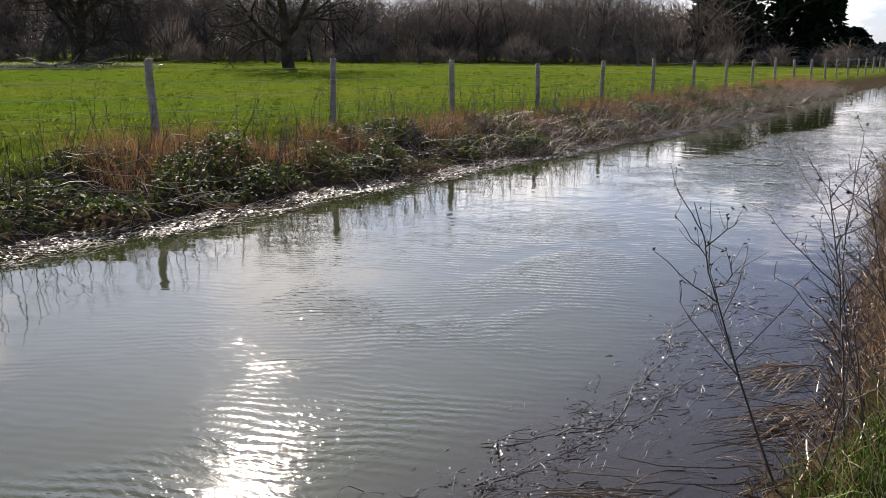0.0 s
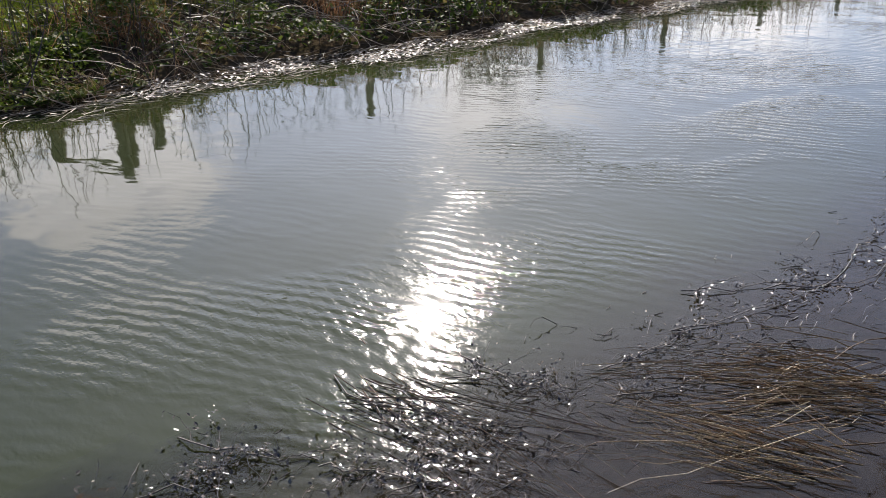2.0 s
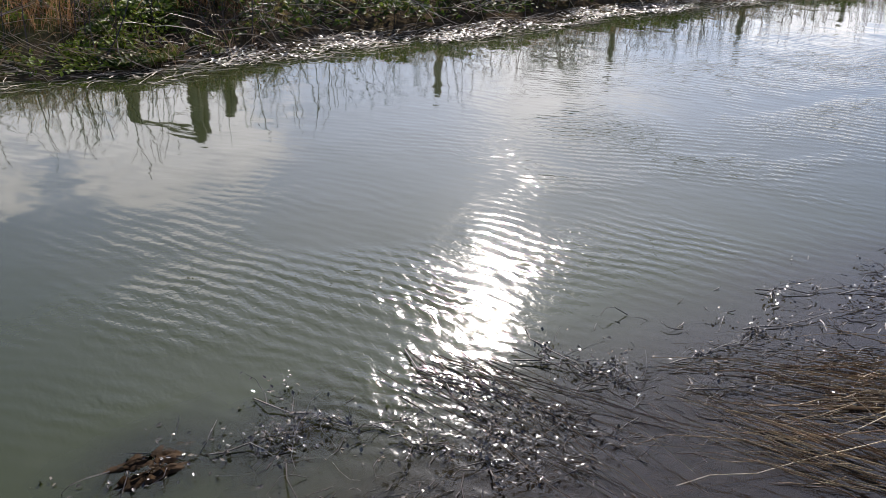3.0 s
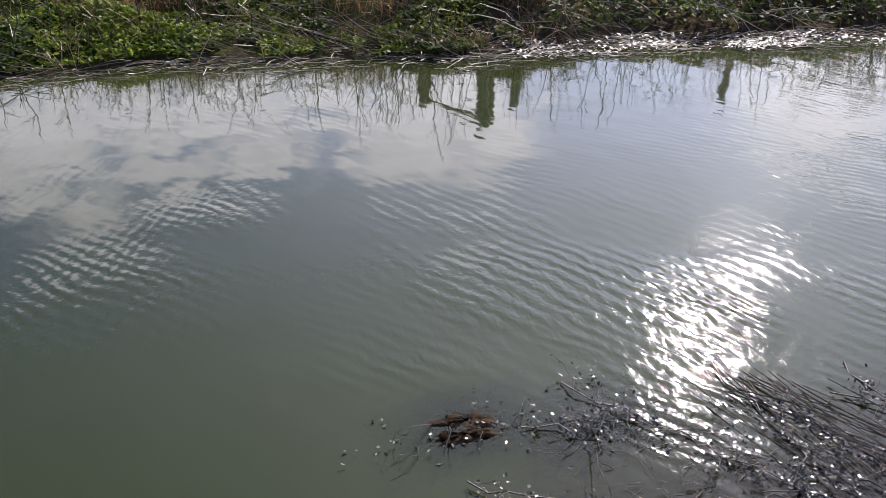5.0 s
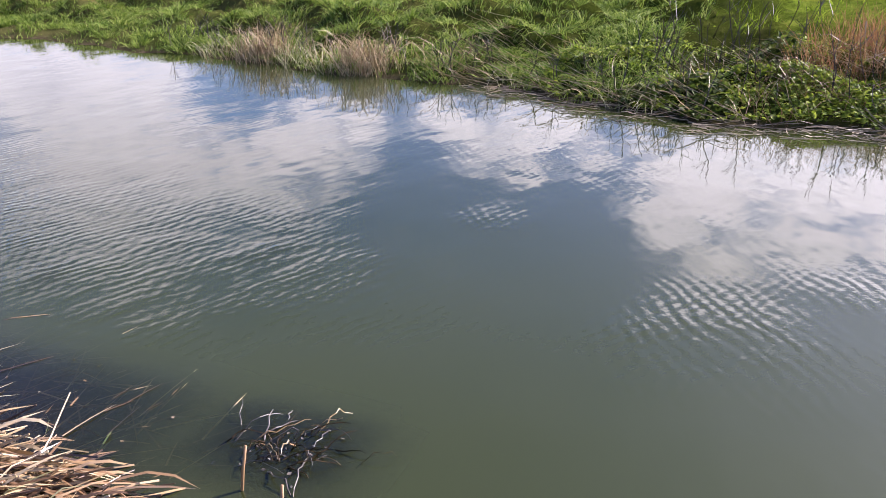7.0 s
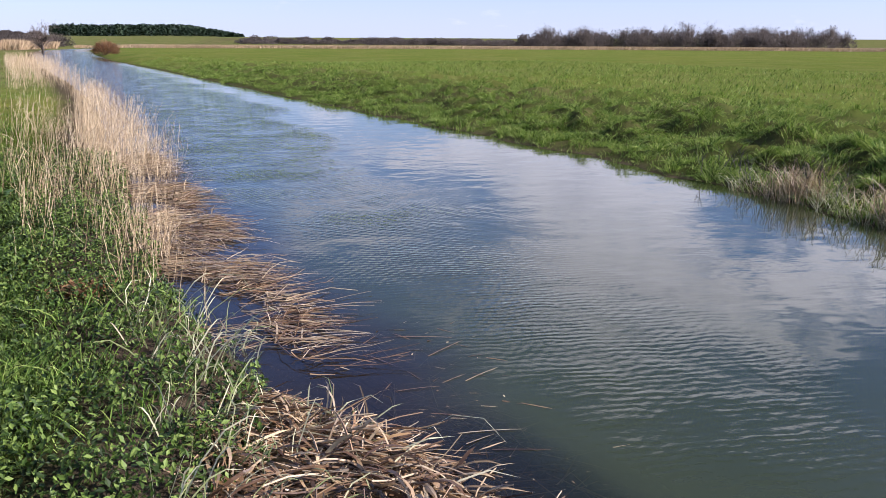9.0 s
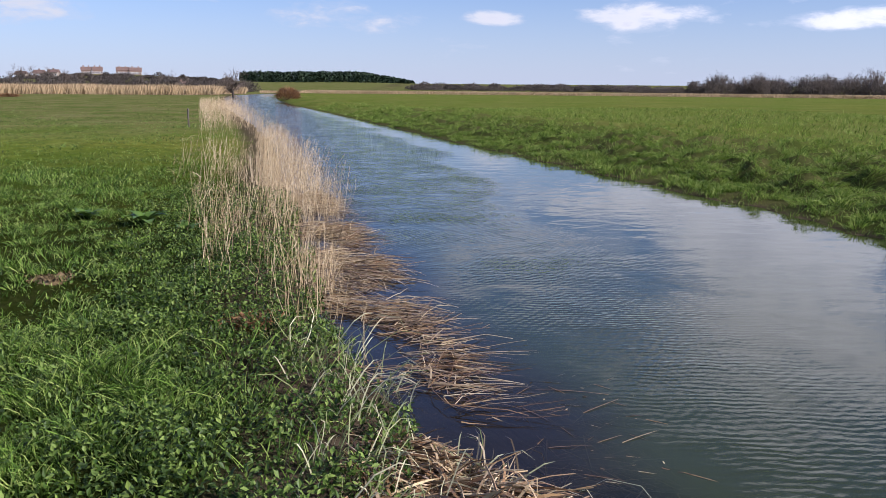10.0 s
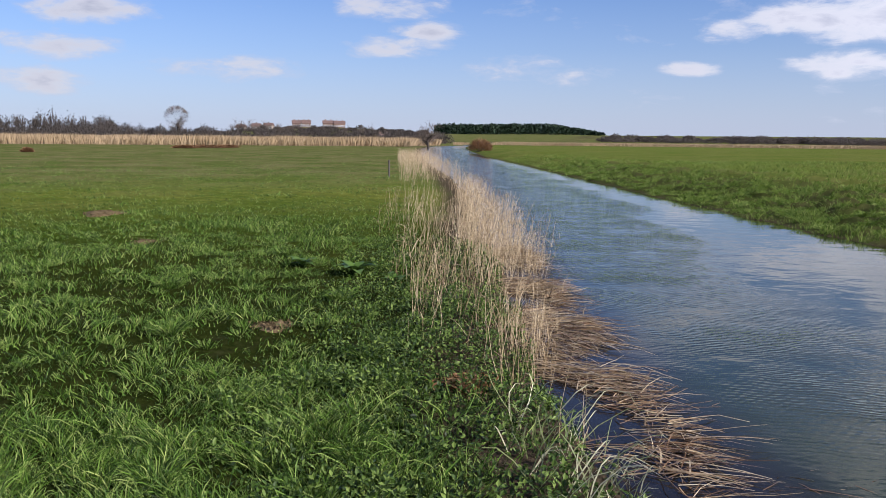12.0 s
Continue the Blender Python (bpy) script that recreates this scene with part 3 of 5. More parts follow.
# ---------------------------------------------------------------- fence on the far bank
def post_mesh(h, r, seed):
    rng = np.random.default_rng(seed)
    bm = bmesh.new()
    rings = []
    for k, z in enumerate((-0.35, 0.0, h * 0.4, h * 0.75, h - 0.03, h)):
        rr = r * (0.86 if k == 5 else 1.0) * (1.04 - 0.06 * k / 5)
        rings.append([bm.verts.new((rr * (1 + rng.normal(0, 0.03)) * math.cos(a) + 0.012 * math.sin(k * 1.3 + seed), rr * (1 + rng.normal(0, 0.03)) * math.sin(a), z))
                      for a in np.linspace(0, 2 * math.pi, 12, endpoint=False)])
    for a, b in zip(rings, rings[1:]):
        for j in range(12):
            bm.faces.new((a[j], a[(j + 1) % 12], b[(j + 1) % 12], b[j]))
    bm.faces.new(rings[-1])
    me = bpy.data.meshes.new("post")
    bm.to_mesh(me)
    bm.free()
    me.materials.append(POST)
    for p in me.polygons:
        p.use_smooth = len(p.vertices) == 4
    return me


def wire_mesh(a, b, rng):
    line = bent([a], [b], rng, 7, 0.002, 0.0)
    line[..., 2] -= 0.02 * np.sin(np.linspace(0, math.pi, 7))[None]
    return mesh_of("wire", *tubes(line, 0.0028, 4, 1.0), WIRE)


def build_fence():
    rng = np.random.default_rng(5)
    fence = tagged(new("fence"), "weathered round-post stock fence with plain wires along the far bank", "fence")
    meshes = [post_mesh(1.05 + 0.04 * (k % 3), 0.052 + 0.004 * (k % 2), k) for k in range(4)]
    fence.location = (7.77, 9.25, float(height(7.77, 9.25)))
    o = np.array(fence.location)
    tops = []
    spots = [(4.15, 9.45)]
    for k in range(22):
        spots.append((7.77 + 3.428 * k, 9.25 - 0.377 * k + 0.005 * k * k + rng.normal(0, 0.02)))
    for k, (x, y) in enumerate(spots):
        z = float(height(x, y))
        p = part("post", meshes[k % 4], fence)
        p.location = Vector((x, y, z)) - Vector(o)
        p.rotation_euler = (rng.normal(0, 0.02), rng.normal(0, 0.02), rng.uniform(0, 6))
        tops.append(np.array((x, y, z)) - o)
    for a, b in zip(tops, tops[1:]):
        for h in (0.98, 0.78, 0.58, 0.38, 0.2):
            part("wire", wire_mesh(a + (0, -0.06, h), b + (0, -0.06, h), rng), fence)
    # corner strainer with its cross rail, and the fence line that leaves the river
    corner = tagged(new("corner_strainer"), "heavy wooden corner posts joined by a cross rail", "fence")
    corner.location = (3.92, 9.18, float(height(3.92, 9.18)))
    c = np.array(corner.location)
    back = []
    for x, y, top, r in ((3.92, 9.18, 1.60, 0.075), (3.58, 10.25, 1.57, 0.085), (4.25, 8.95, 1.25, 0.06)):
        z = float(height(x, y))
        p = part("post", post_mesh(top - z, r, int(100 * x)), corner)
        p.location = Vector((x, y, z)) - Vector(c)
    a, b = np.array((3.92, 9.18, 1.52)) - c, np.array((3.58, 10.25, 1.49)) - c
    part("rail", mesh_of("rail", *tubes(bent([a], [b], rng, 4, 0.0, 0.0), 0.05, 8, 0.95), POST, True), corner)
    return fence


build_fence()


# ---------------------------------------------------------------- spreading plants over the ground
def scatter(rng, n, x0, x1, lo, hi, side):
    """n spots along the river between x0 and x1, lo to hi metres back from the near (side -1) or far (+1) waterline."""
    x = rng.uniform(x0, x1, n)
    d = rng.uniform(lo, hi, n)
    y = far_y(x) + d if side > 0 else near_y(x) - d
    return x, y, d


def sward(rng, x, y, h, width, lean=0.35, joints=3, bow=0.12, drift=(0.0, 0.0)):
    z = height(x, y)
    n = len(x)
    h = np.broadcast_to(np.asarray(h, float), (n,))
    b = np.stack([x, y, z - 0.01], 1)
    l = (rng.normal(0, lean, (n, 2)) + np.asarray(drift)) * h[:, None]
    e = b + np.stack([l[:, 0], l[:, 1], h], 1)
    return blades(b, e, width, rng, bow, joints)


def lumps(x, y, scale, seed=0.0):
    """A smooth uneven pattern between -1 and 1."""
    u, v = x * scale + seed, y * scale - 0.7 * seed
    return 0.5 * np.sin(u + 1.3 * np.sin(0.7 * v)) * np.sin(1.1 * v + 0.9 * np.sin(0.6 * u)) + 0.5 * np.sin(2.3 * u - 1.1 * v + np.sin(1.9 * v)) * np.sin(1.7 * v + 0.6 * u)


# ---------------------------------------------------------------- winter trees
def branching(rng, height_m, spread, trunk, levels=4, kids=5, sides=5, first=0.22, reach=0.62):
    """A bare tree: polyline limbs that fork, drawn as tapered tubes. Returns (verts, faces) lists by level."""
    out = [[] for _ in range(levels)]
    queue = [(np.zeros(3), np.array([rng.normal(0, 0.05), rng.normal(0, 0.05), 1.0]), height_m * 0.62, trunk, 0)]
    while queue:
        p, d, length, r, lev = queue.pop()
        d = d / np.linalg.norm(d)
        k = (7, 6, 5, 4, 4)[lev]
        pts, q = [p], p
        dd = d.copy()
        for j in range(k - 1):
            dd = dd + rng.normal(0, 0.10 + 0.05 * lev, 3) + np.array([0, 0, 0.04 if lev else 0.02])
            dd /= np.linalg.norm(dd)
            q = q + dd * length / (k - 1)
            pts.append(q)
        pts = np.array(pts)
        s = max(3, sides - lev)
        out[lev].append(tubes(pts[None], r, s, 0.45 if lev else 0.35))
        if lev + 1 < levels:
            n = kids + (2 if lev == 0 else 0) + int(rng.integers(0, 3))
            for j in range(n):
                u = first + (1 - first) * (j + rng.uniform(0.2, 0.9)) / n if lev == 0 else rng.uniform(0.2, 1.0)
                a = min(int(u * (k - 1)), k - 2)
                w = u * (k - 1) - a
                at = pts[a] * (1 - w) + pts[a + 1] * w
                t0 = pts[a + 1] - pts[a]
                t0 = t0 / np.linalg.norm(t0)
                turn = rng.uniform(0, 2 * math.pi) if lev else 2.4 * j + rng.uniform(-0.4, 0.4)
                e1 = np.cross(t0, (0.3, 0.9, 0.2))
                e1 /= np.linalg.norm(e1)
                e2 = np.cross(t0, e1)
                lean = rng.uniform(0.6, 1.05) * spread
                nd = t0 * math.cos(lean) + (e1 * math.cos(turn) + e2 * math.sin(turn)) * math.sin(lean)
                queue.append((at, nd, length * reach * rng.uniform(0.75, 1.2) * (1.15 - 0.4 * u if lev == 0 else 1), max(r * (0.55 - 0.2 * u), 0.006), lev + 1))
    return out


def bare_tree(name, x, y, h, spread, trunk, seed, label, mat=BARK, levels=4, kids=5, first=0.22, reach=0.62, sides=8):
    rng = np.random.default_rng(seed)
    lv = branching(rng, h, spread, trunk, levels, kids, sides, first, reach)
    root = tagged(new(name), label, "tree")
    root.location = (x, y, float(height(x, y)) - 0.05)
    part("trunk", mesh_of("trunk", *join(lv[0]), mat, True), root)
    if levels > 1:
        for v, f in lv[1]:
            part("limb", mesh_of("limb", v, f, mat, True), root)
        tagged(part("branchwork", mesh_of("branchwork", *join(lv[2]), mat, True), root), kind="stuff")
    if levels > 3:
        tagged(part("crown", mesh_of("crown", *join([p for l in lv[3:] for p in l]), BRUSH if mat is BARK and levels < 5 else mat), root, "fine bare twigs"), kind="stuff")
    return root


def polar(az, dist):
    return dist * math.cos(radians(az)), dist * math.sin(radians(az))


def build_trees():
    x, y = polar(54.3, 78)
    bare_tree("bare_oak", x, y, 10.5, 1.25, 0.5, 3, "spreading bare winter oak with low limbs in the pasture", levels=5, kids=5, first=0.10, reach=0.78)
    x, y = polar(41.2, 66)
    bare_tree("bare_oak", x, y, 12.5, 1.1, 0.5, 8, "large dark bare oak with a thick trunk in the pasture", levels=5, kids=5, first=0.16, reach=0.74)
    x, y = polar(172.8, 185)
    bare_tree("bare_willow", x, y, 5.2, 1.1, 0.3, 15, "small rounded bare willow beside the river bend", levels=4, kids=7, first=0.15, reach=0.75)
    x, y = polar(-170.5, 430)
    tall = bare_tree("bare_poplar", x, y, 15, 0.8, 0.5, 19, "tall rounded bare tree standing over the hedges", levels=4, kids=7, first=0.3, reach=0.5, sides=5)
    rng = np.random.default_rng(77)
    d = rng.normal(0, 1, (900, 3))
    d /= np.linalg.norm(d, axis=1, keepdims=True)
    q = np.array((0, 0, 12.2)) + d * (6.8, 6.8, 5.4) * rng.uniform(0.6, 1.0, (900, 1)) ** 0.5
    tagged(part("twig_haze", mesh_of("twig_haze", *blades(q * (0.8, 0.8, 0.85) + (0, 0, 1.6), q, 0.22, rng, 0.05, 2), BRUSH), tall, "fine grey outer twigs"), kind="stuff")
    for k, (az, d, h) in enumerate(((131.5, 322, 11.5), (130.2, 326, 9.5), (134.2, 330, 9.0), (138.0, 328, 9.0), (128.0, 330, 9.5), (126.4, 325, 9.0), (133.0, 334, 9.2))):
        x, y = polar(az, d)
        bare_tree("bare_oak", x, y, h, 1.2, 0.3, 40 + k, "rounded bare oak in the distant tree line", WOOD_TWIG, levels=4, kids=7, first=0.25, reach=0.6, sides=5)
    for k, (az, d, h) in enumerate(((177.4, 520, 9), (178.6, 540, 10), (-178.6, 530, 13), (-176.8, 540, 12), (-175.2, 530, 14), (175.6, 470, 8), (176.6, 480, 10), (-174.4, 540, 14), (-174.0, 550, 13), (-178.0, 560, 12), (-177.3, 540, 11), (-176.0, 520, 13))):
        x, y = polar(az, d)
        bare_tree("bare_ash", x, y, h, 0.7, 0.3, 60 + k, "slender bare ash among the distant houses", levels=4, kids=5, first=0.25, reach=0.6, sides=5)


def twig_mound(x, y, w, h, n, rng):
    """A rounded leafless bush: twigs that fan out inside a dome."""
    th, ph = rng.uniform(0, 2 * np.pi, n), np.arccos(rng.uniform(0.05, 1, n))
    r = rng.uniform(0.55, 1.0, n) ** 0.5
    d = np.stack([np.cos(th) * np.sin(ph) * w, np.sin(th) * np.sin(ph) * w, np.cos(ph) * h], 1)
    c = np.array((x, y, float(height(x, y))))
    return c + d * (r * 0.7)[:, None], c + d * r[:, None] * (1 + rng.normal(0, 0.06, (n, 1)))


def shrub_field(spots, heights, rng, twigs, spread=0.55, width=0.05):
    """Loose sprays of bare twigs rising from each spot."""
    base, tip = [], []
    for (x, y), h in zip(spots, heights):
        z = float(height(x, y))
        n = twigs
        b = np.stack([x + rng.normal(0, 0.15 * h, n), y + rng.normal(0, 0.15 * h, n), z + rng.uniform(0, 0.55, n) * h], 1)
        d = np.stack([rng.normal(0, spread, n), rng.normal(0, spread, n), rng.uniform(0.35, 1.0, n)], 1)
        e = b + d * (h * rng.uniform(0.25, 0.5, (n, 1)))
        base.append(b)
        tip.append(e)
    return np.concatenate(base), np.concatenate(tip)


def build_woods():
    rng = np.random.default_rng(21)
    # bare wood that closes the pasture: single trees before a thicket
    kinds = []
    for k, (h, spread, mat_, kids, label) in enumerate(((12.0, 0.75, WOOD_TWIG, 5, "bare ash with upswept limbs at the edge of the wood"), (9.5, 0.95, WOOD_TWIG, 5, "wide bare thorn tree at the edge of the wood"),
                                                        (13.5, 0.6, BARK, 4, "tall slender bare alder at the edge of the wood"), (10.5, 0.85, BARK, 5, "leaning bare willow at the edge of the wood"),
                                                        (8.0, 1.05, WOOD_TWIG, 5, "low many-branched bare tree at the edge of the wood"))):
        x, y = polar(60 - 11 * k, 100 + 3 * k)
        kinds.append(bare_tree("wood_tree", x, y, h, spread, 0.16 + 0.03 * (k % 3), 300 + k, label, mat_, levels=4, kids=kids, first=0.18, reach=0.6, sides=6))
        tagged(kinds[-1], group="trees along the wood")
    for k in range(44):
        az = 12.5 + 52 * (k + rng.uniform(0, 1)) / 44
        x, y = polar(az, rng.uniform(90, 120))
        copy_thing(kinds[int(rng.integers(0, 5))], pose(x, y, float(height(x, y)) - 0.05, rng.normal(0, 4), rng.normal(0, 4), rng.uniform(0, 360)))
    spots, hs, lines = [], [], []
    for k in range(290):
        az = rng.uniform(1, 66)
        x, y = polar(az, rng.uniform(104, 140))
        spots.append((x, y))
        hs.append(rng.uniform(0.7, 1.15) * float(np.interp(az, (1, 7, 12, 22, 36, 44, 50, 66), (2.0, 2.5, 10.0, 12.5, 12.0, 12.5, 14.5, 14.5))))
        a = np.array((x, y, float(height(x, y)) - 0.2))
        lines.append((a, a + np.array((rng.normal(0, 0.14), rng.normal(0, 0.14), rng.uniform(0.9, 1.5))) * hs[-1]))
    a, b = np.array([l[0] for l in lines]), np.array([l[1] for l in lines])
    stuff("bare_wood", tubes(bent(a, b, rng, 6, 0.08, 0.04), rng.uniform(0.05, 0.13, len(a)), 4, 0.2), BARK, "trunks of a bare winter wood behind the pasture", "wood")
    tb, te = shrub_field(spots, hs, rng, 170, 0.9)
    stuff("twig_canopy", blades(tb, te, rng.uniform(0.03, 0.09, len(tb)), rng, 0.12, 2), WOOD_TWIG, "hazy brown winter twigs of the bare wood", "wood")
    mb, me_ = [], []
    for k in range(78):
        p, q = twig_mound(*polar(rng.uniform(12.5, 67), rng.uniform(88, 116)), rng.uniform(1.6, 4.5), rng.uniform(1.8, 6.0), 380, rng)
        mb.append(p)
        me_.append(q)
    for mat_, k, label in ((WOOD_TWIG, 0, "rounded bare crowns along the edge of the wood"), (WOOD_TWIG, 1, "grey twiggy willows along the edge of the wood"), (BARK, 2, "dark twiggy thorn bushes along the edge of the wood")):
        p, q = np.concatenate(mb[k::3]), np.concatenate(me_[k::3])
        stuff("wood_edge", blades(p, q, rng.uniform(0.02, 0.06, len(p)), rng, 0.2, 2), mat_, label, "bushes")
    # scrub at the wood's foot
    sp = [polar(rng.uniform(0, 68), rng.uniform(90, 110)) for _ in range(150)]
    tb, te = shrub_field(sp, rng.uniform(1.2, 3.4, len(sp)), rng, 110, 0.9)
    stuff("scrub", blades(tb, te, rng.uniform(0.03, 0.08, len(tb)), rng, 0.15, 2), WOOD_TWIG, "dark leafless scrub at the foot of the wood", "scrub")
    # fallen limbs and rank dead grass round the first oak
    ox, oy = polar(54.3, 74)
    windfall = tagged(new("fallen_branches"), "grey fallen limbs lying in dead grass under the oak", "branches")
    windfall.location = (ox, oy, float(height(ox, oy)))
    for k in range(16):
        a = np.array((rng.normal(0, 5.0), rng.normal(-1.0, 2.0), 0.1))
        th, l = rng.uniform(0, 6.28), rng.uniform(1.5, 4.5)
        b = a + np.array((l * math.cos(th), l * math.sin(th), rng.uniform(0.05, 0.9)))
        part("limb", mesh_of("limb", *tubes(bent([a], [b], rng, 6, 0.08, 0.03), rng.uniform(0.04, 0.11), 5, 0.3), STEM if k % 3 else BARK, True), windfall)
    n = 3200
    az, d = np.radians(rng.uniform(49.5, 60, n)), rng.uniform(60, 80, n)
    x, y = d * np.cos(az), d * np.sin(az)
    k = lumps(x, y, 0.35, 1.0) + 0.06 * (d - 66) > 0.0
    stuff("rank_grass", sward(rng, x[k], y[k], rng.uniform(0.06, 0.3, int(k.sum())), 0.03, 0.8, 2), SEDGE, "pale rank dead grass at the far side of the pasture", "grass")
    # dark evergreens
    c = []
    for az, dist, h, w in ((10.3, 110, 13.5, 3.0), (8.2, 112, 14.5, 2.7), (6.8, 108, 9, 2.6), (13.5, 118, 12, 2.4), (12.1, 114, 13, 2.6), (4.9, 120, 4, 2.0), (1.5, 112, 2.5, 4.0), (-1, 112, 2.5, 4.0)):
        x, y = polar(az, dist)
        n = 1500
        u = rng.uniform(0.05, 1, n)
        r = w * np.sqrt(rng.uniform(0.25, 1, n)) * (0.35 + 0.9 * np.sin(np.pi * np.clip(u * 0.85 + 0.12, 0, 1))) * (1 + 0.25 * np.sin(7 * u + az))
        th = rng.uniform(0, 2 * np.pi, n)
        c.append(np.stack([x + r * np.cos(th), y + r * np.sin(th), height(x, y) + u * h + rng.normal(0, 0.3, n)], 1))
    c = np.concatenate(c)
    stuff("evergreen_trees", leaves(c, rng.uniform(0.5, 1.1, len(c)), rng, 1.0, 1.3), EVERGREEN, "dark ivy-clad evergreen trees at the edge of the wood", "trees")


build_trees()
build_woods()


def build_west():
    rng = np.random.default_rng(33)
    # band of pale reeds beyond the pasture
    n = 100000
    az = np.radians(np.concatenate([rng.uniform(172, 201, n // 2), rng.uniform(120, 171, n // 2)]))
    d = np.where(az > radians(171.5), rng.uniform(186, 275, len(az)), rng.uniform(236, 292, len(az)))
    x, y = d * np.cos(az), d * np.sin(az)
    keep = (y > far_y(x) + 2) | (y < near_y(x) - 4)
    x, y = x[keep], y[keep]
    b = np.stack([x, y, height(x, y)], 1)
    tall = np.where(az[keep] < radians(171.5), 0.95, 2.1 + 0.45 * np.sin(x * 0.13 + 0.9 * np.sin(y * 0.2)) * np.sin(y * 0.19) + 0.25 * np.sin(x * 0.41 + y * 0.33))
    e = b + np.stack([rng.normal(0.2, 0.5, len(x)), rng.normal(0.2, 0.5, len(x)), tall * rng.uniform(0.35, 1.0, len(x)) ** 0.6], 1)
    stuff("reed_bed", blades(b, e, np.hypot(x, y) * 0.0009, rng, 0.05, 2), REED_FAR, "pale dry reed bed beyond the pasture", "reeds")
    # hedges and scrub on the skyline
    tb, te = [], []
    for lo, hi, d0, d1, w0, w1, h0, h1, m in ((176, 206, 400, 470, 6, 13, 3.5, 7.0, 70), (181, 206, 330, 400, 8, 16, 2.5, 5.0, 60), (193, 206, 470, 560, 8, 16, 9, 17, 46), (141, 161, 520, 640, 8, 18, 2.2, 5.0, 120),
                                              (122, 139, 305, 345, 6, 11, 4.5, 8.2, 95), (137, 143, 305, 340, 5, 8, 3.5, 6.0, 26), (171.5, 178, 300, 380, 4, 10, 2.2, 5.0, 44), (173, 184, 600, 700, 7, 14, 3, 6, 50), (173, 188, 690, 745, 6, 12, 0.8, 2.2, 60), (184, 197, 440, 520, 7, 13, 5, 9.5, 40)):
        for _ in range(m):
            x, y = polar(rng.uniform(lo, hi), rng.uniform(d0, d1))
            p, q = twig_mound(x, y, rng.uniform(w0, w1) * 0.5, rng.uniform(h0, h1), 300, rng)
            tb.append(p)
            te.append(q)
    x, y = polar(140.6, 300)
    p, q = twig_mound(x, y, 6.5, 7.6, 900, rng)
    tb, te = tb + [p], te + [q]
    for az, d, w, h in ((140.3, 306, 6.0, 7.4), (138.6, 318, 5.5, 5.4), (136.4, 322, 6.0, 5.6), (134.6, 318, 5.0, 6.6), (133.0, 324, 6.5, 7.6), (131.4, 326, 5.5, 9.0),
                        (130.0, 322, 6.0, 8.2), (128.4, 318, 5.0, 7.6), (127.0, 324, 6.5, 8.4), (125.4, 320, 6.0, 7.2), (129.2, 312, 4.0, 5.0), (126.6, 306, 5.5, 4.6)):
        p, q = twig_mound(*polar(az, d), w, h, 300, rng)
        tb.append(p)
        te.append(q)
    tb, te = np.concatenate(tb), np.concatenate(te)
    far_off = np.hypot(te[:, 0], te[:, 1])
    stuff("skyline_hedge", [leaves(te, far_off * rng.uniform(0.0008, 0.0017, len(te)), rng, 1.3, 1.3), blades(tb[::3], te[::3], far_off[::3] * 0.0008, rng, 0.1, 2)], SKYLINE, "brown leafless hedges and scrub along the skyline", "hedge")
    # heaps of cut reed on the far side of the pasture
    for az, d, w in ((-172.2, 136, 4.2), (-173.6, 140, 2.8), (-170.9, 132, 2.2), (-161.7, 95, 0.8)):
        p, q = twig_mound(*polar(az, d), w, 0.6, 1600, rng)
        o = np.array((*polar(az, d), float(height(*polar(az, d)))))
        heap = tagged(new("reed_heap"), "low brown heap of cut reeds at the pasture's edge", "reed heap")
        heap.location = tuple(o)
        tagged(part("cut_reeds", mesh_of("cut_reeds", *blades(p - o, q - o, 0.06, rng, 0.1, 2), RUST), heap), kind="stuff")
    # conifer wood on its low hill
    c = []
    for _ in range(520):
        az, d = rng.uniform(160.9, 172.3), rng.uniform(800, 960)
        x, y = polar(az, d)
        f = min(1.0, 0.25 + (az - 160.9) / 4.5)
        h = rng.uniform(8.5, 10.5) * f
        z = float(height(x, y))
        m = 26
        u = rng.uniform(0.0, 1, m)
        r = 3.6 * (1 - 0.7 * u)
        th = rng.uniform(0, 6.3, m)
        c.append(np.stack([x + r * np.cos(th), y + r * np.sin(th), z + h * u], 1))
    c = np.concatenate(c)
    stuff("conifer_wood", leaves(c, rng.uniform(1.6, 2.8, len(c)), rng, 1.2, 1.1), CONIFER, "dark conifer plantation on a low hill", "wood")
    # bush on the bend
    for az, d, w, h in ((169.3, 118, 2.0, 2.1), (169.0, 122, 1.5, 1.5)):
        x, y = polar(az, d)
        p, q = twig_mound(x, y, w, h, 1500, rng)
        bush = tagged(new("bramble_bush"), "rounded red-brown leafless bush on the river bend", "bush")
        bush.location = (x, y, float(height(x, y)))
        o = np.array(bush.location)
        part("twigs", mesh_of("twigs", *blades(p - o, q - o, 0.05, rng, 0.1, 2), RUST), bush)
        part("stems", mesh_of("stems", *tubes(bent(np.zeros((14, 3)), rng.normal(0, 0.5, (14, 3)) * (w, w, 0) + (0, 0, h * 0.7), rng), 0.03), TWIG), bush)


build_west()


# ---------------------------------------------------------------- distant houses
def box(lo, hi):
    lo, hi = np.array(lo, float), np.array(hi, float)
    v = [(hi if i & 1 else lo)[0:1].tolist() + (hi if i & 2 else lo)[1:2].tolist() + (hi if i & 4 else lo)[2:3].tolist() for i in range(8)]
    return np.array(v), np.array([(0, 2, 3, 1), (4, 5, 7, 6), (0, 1, 5, 4), (2, 6, 7, 3), (1, 3, 7, 5), (0, 4, 6, 2)])


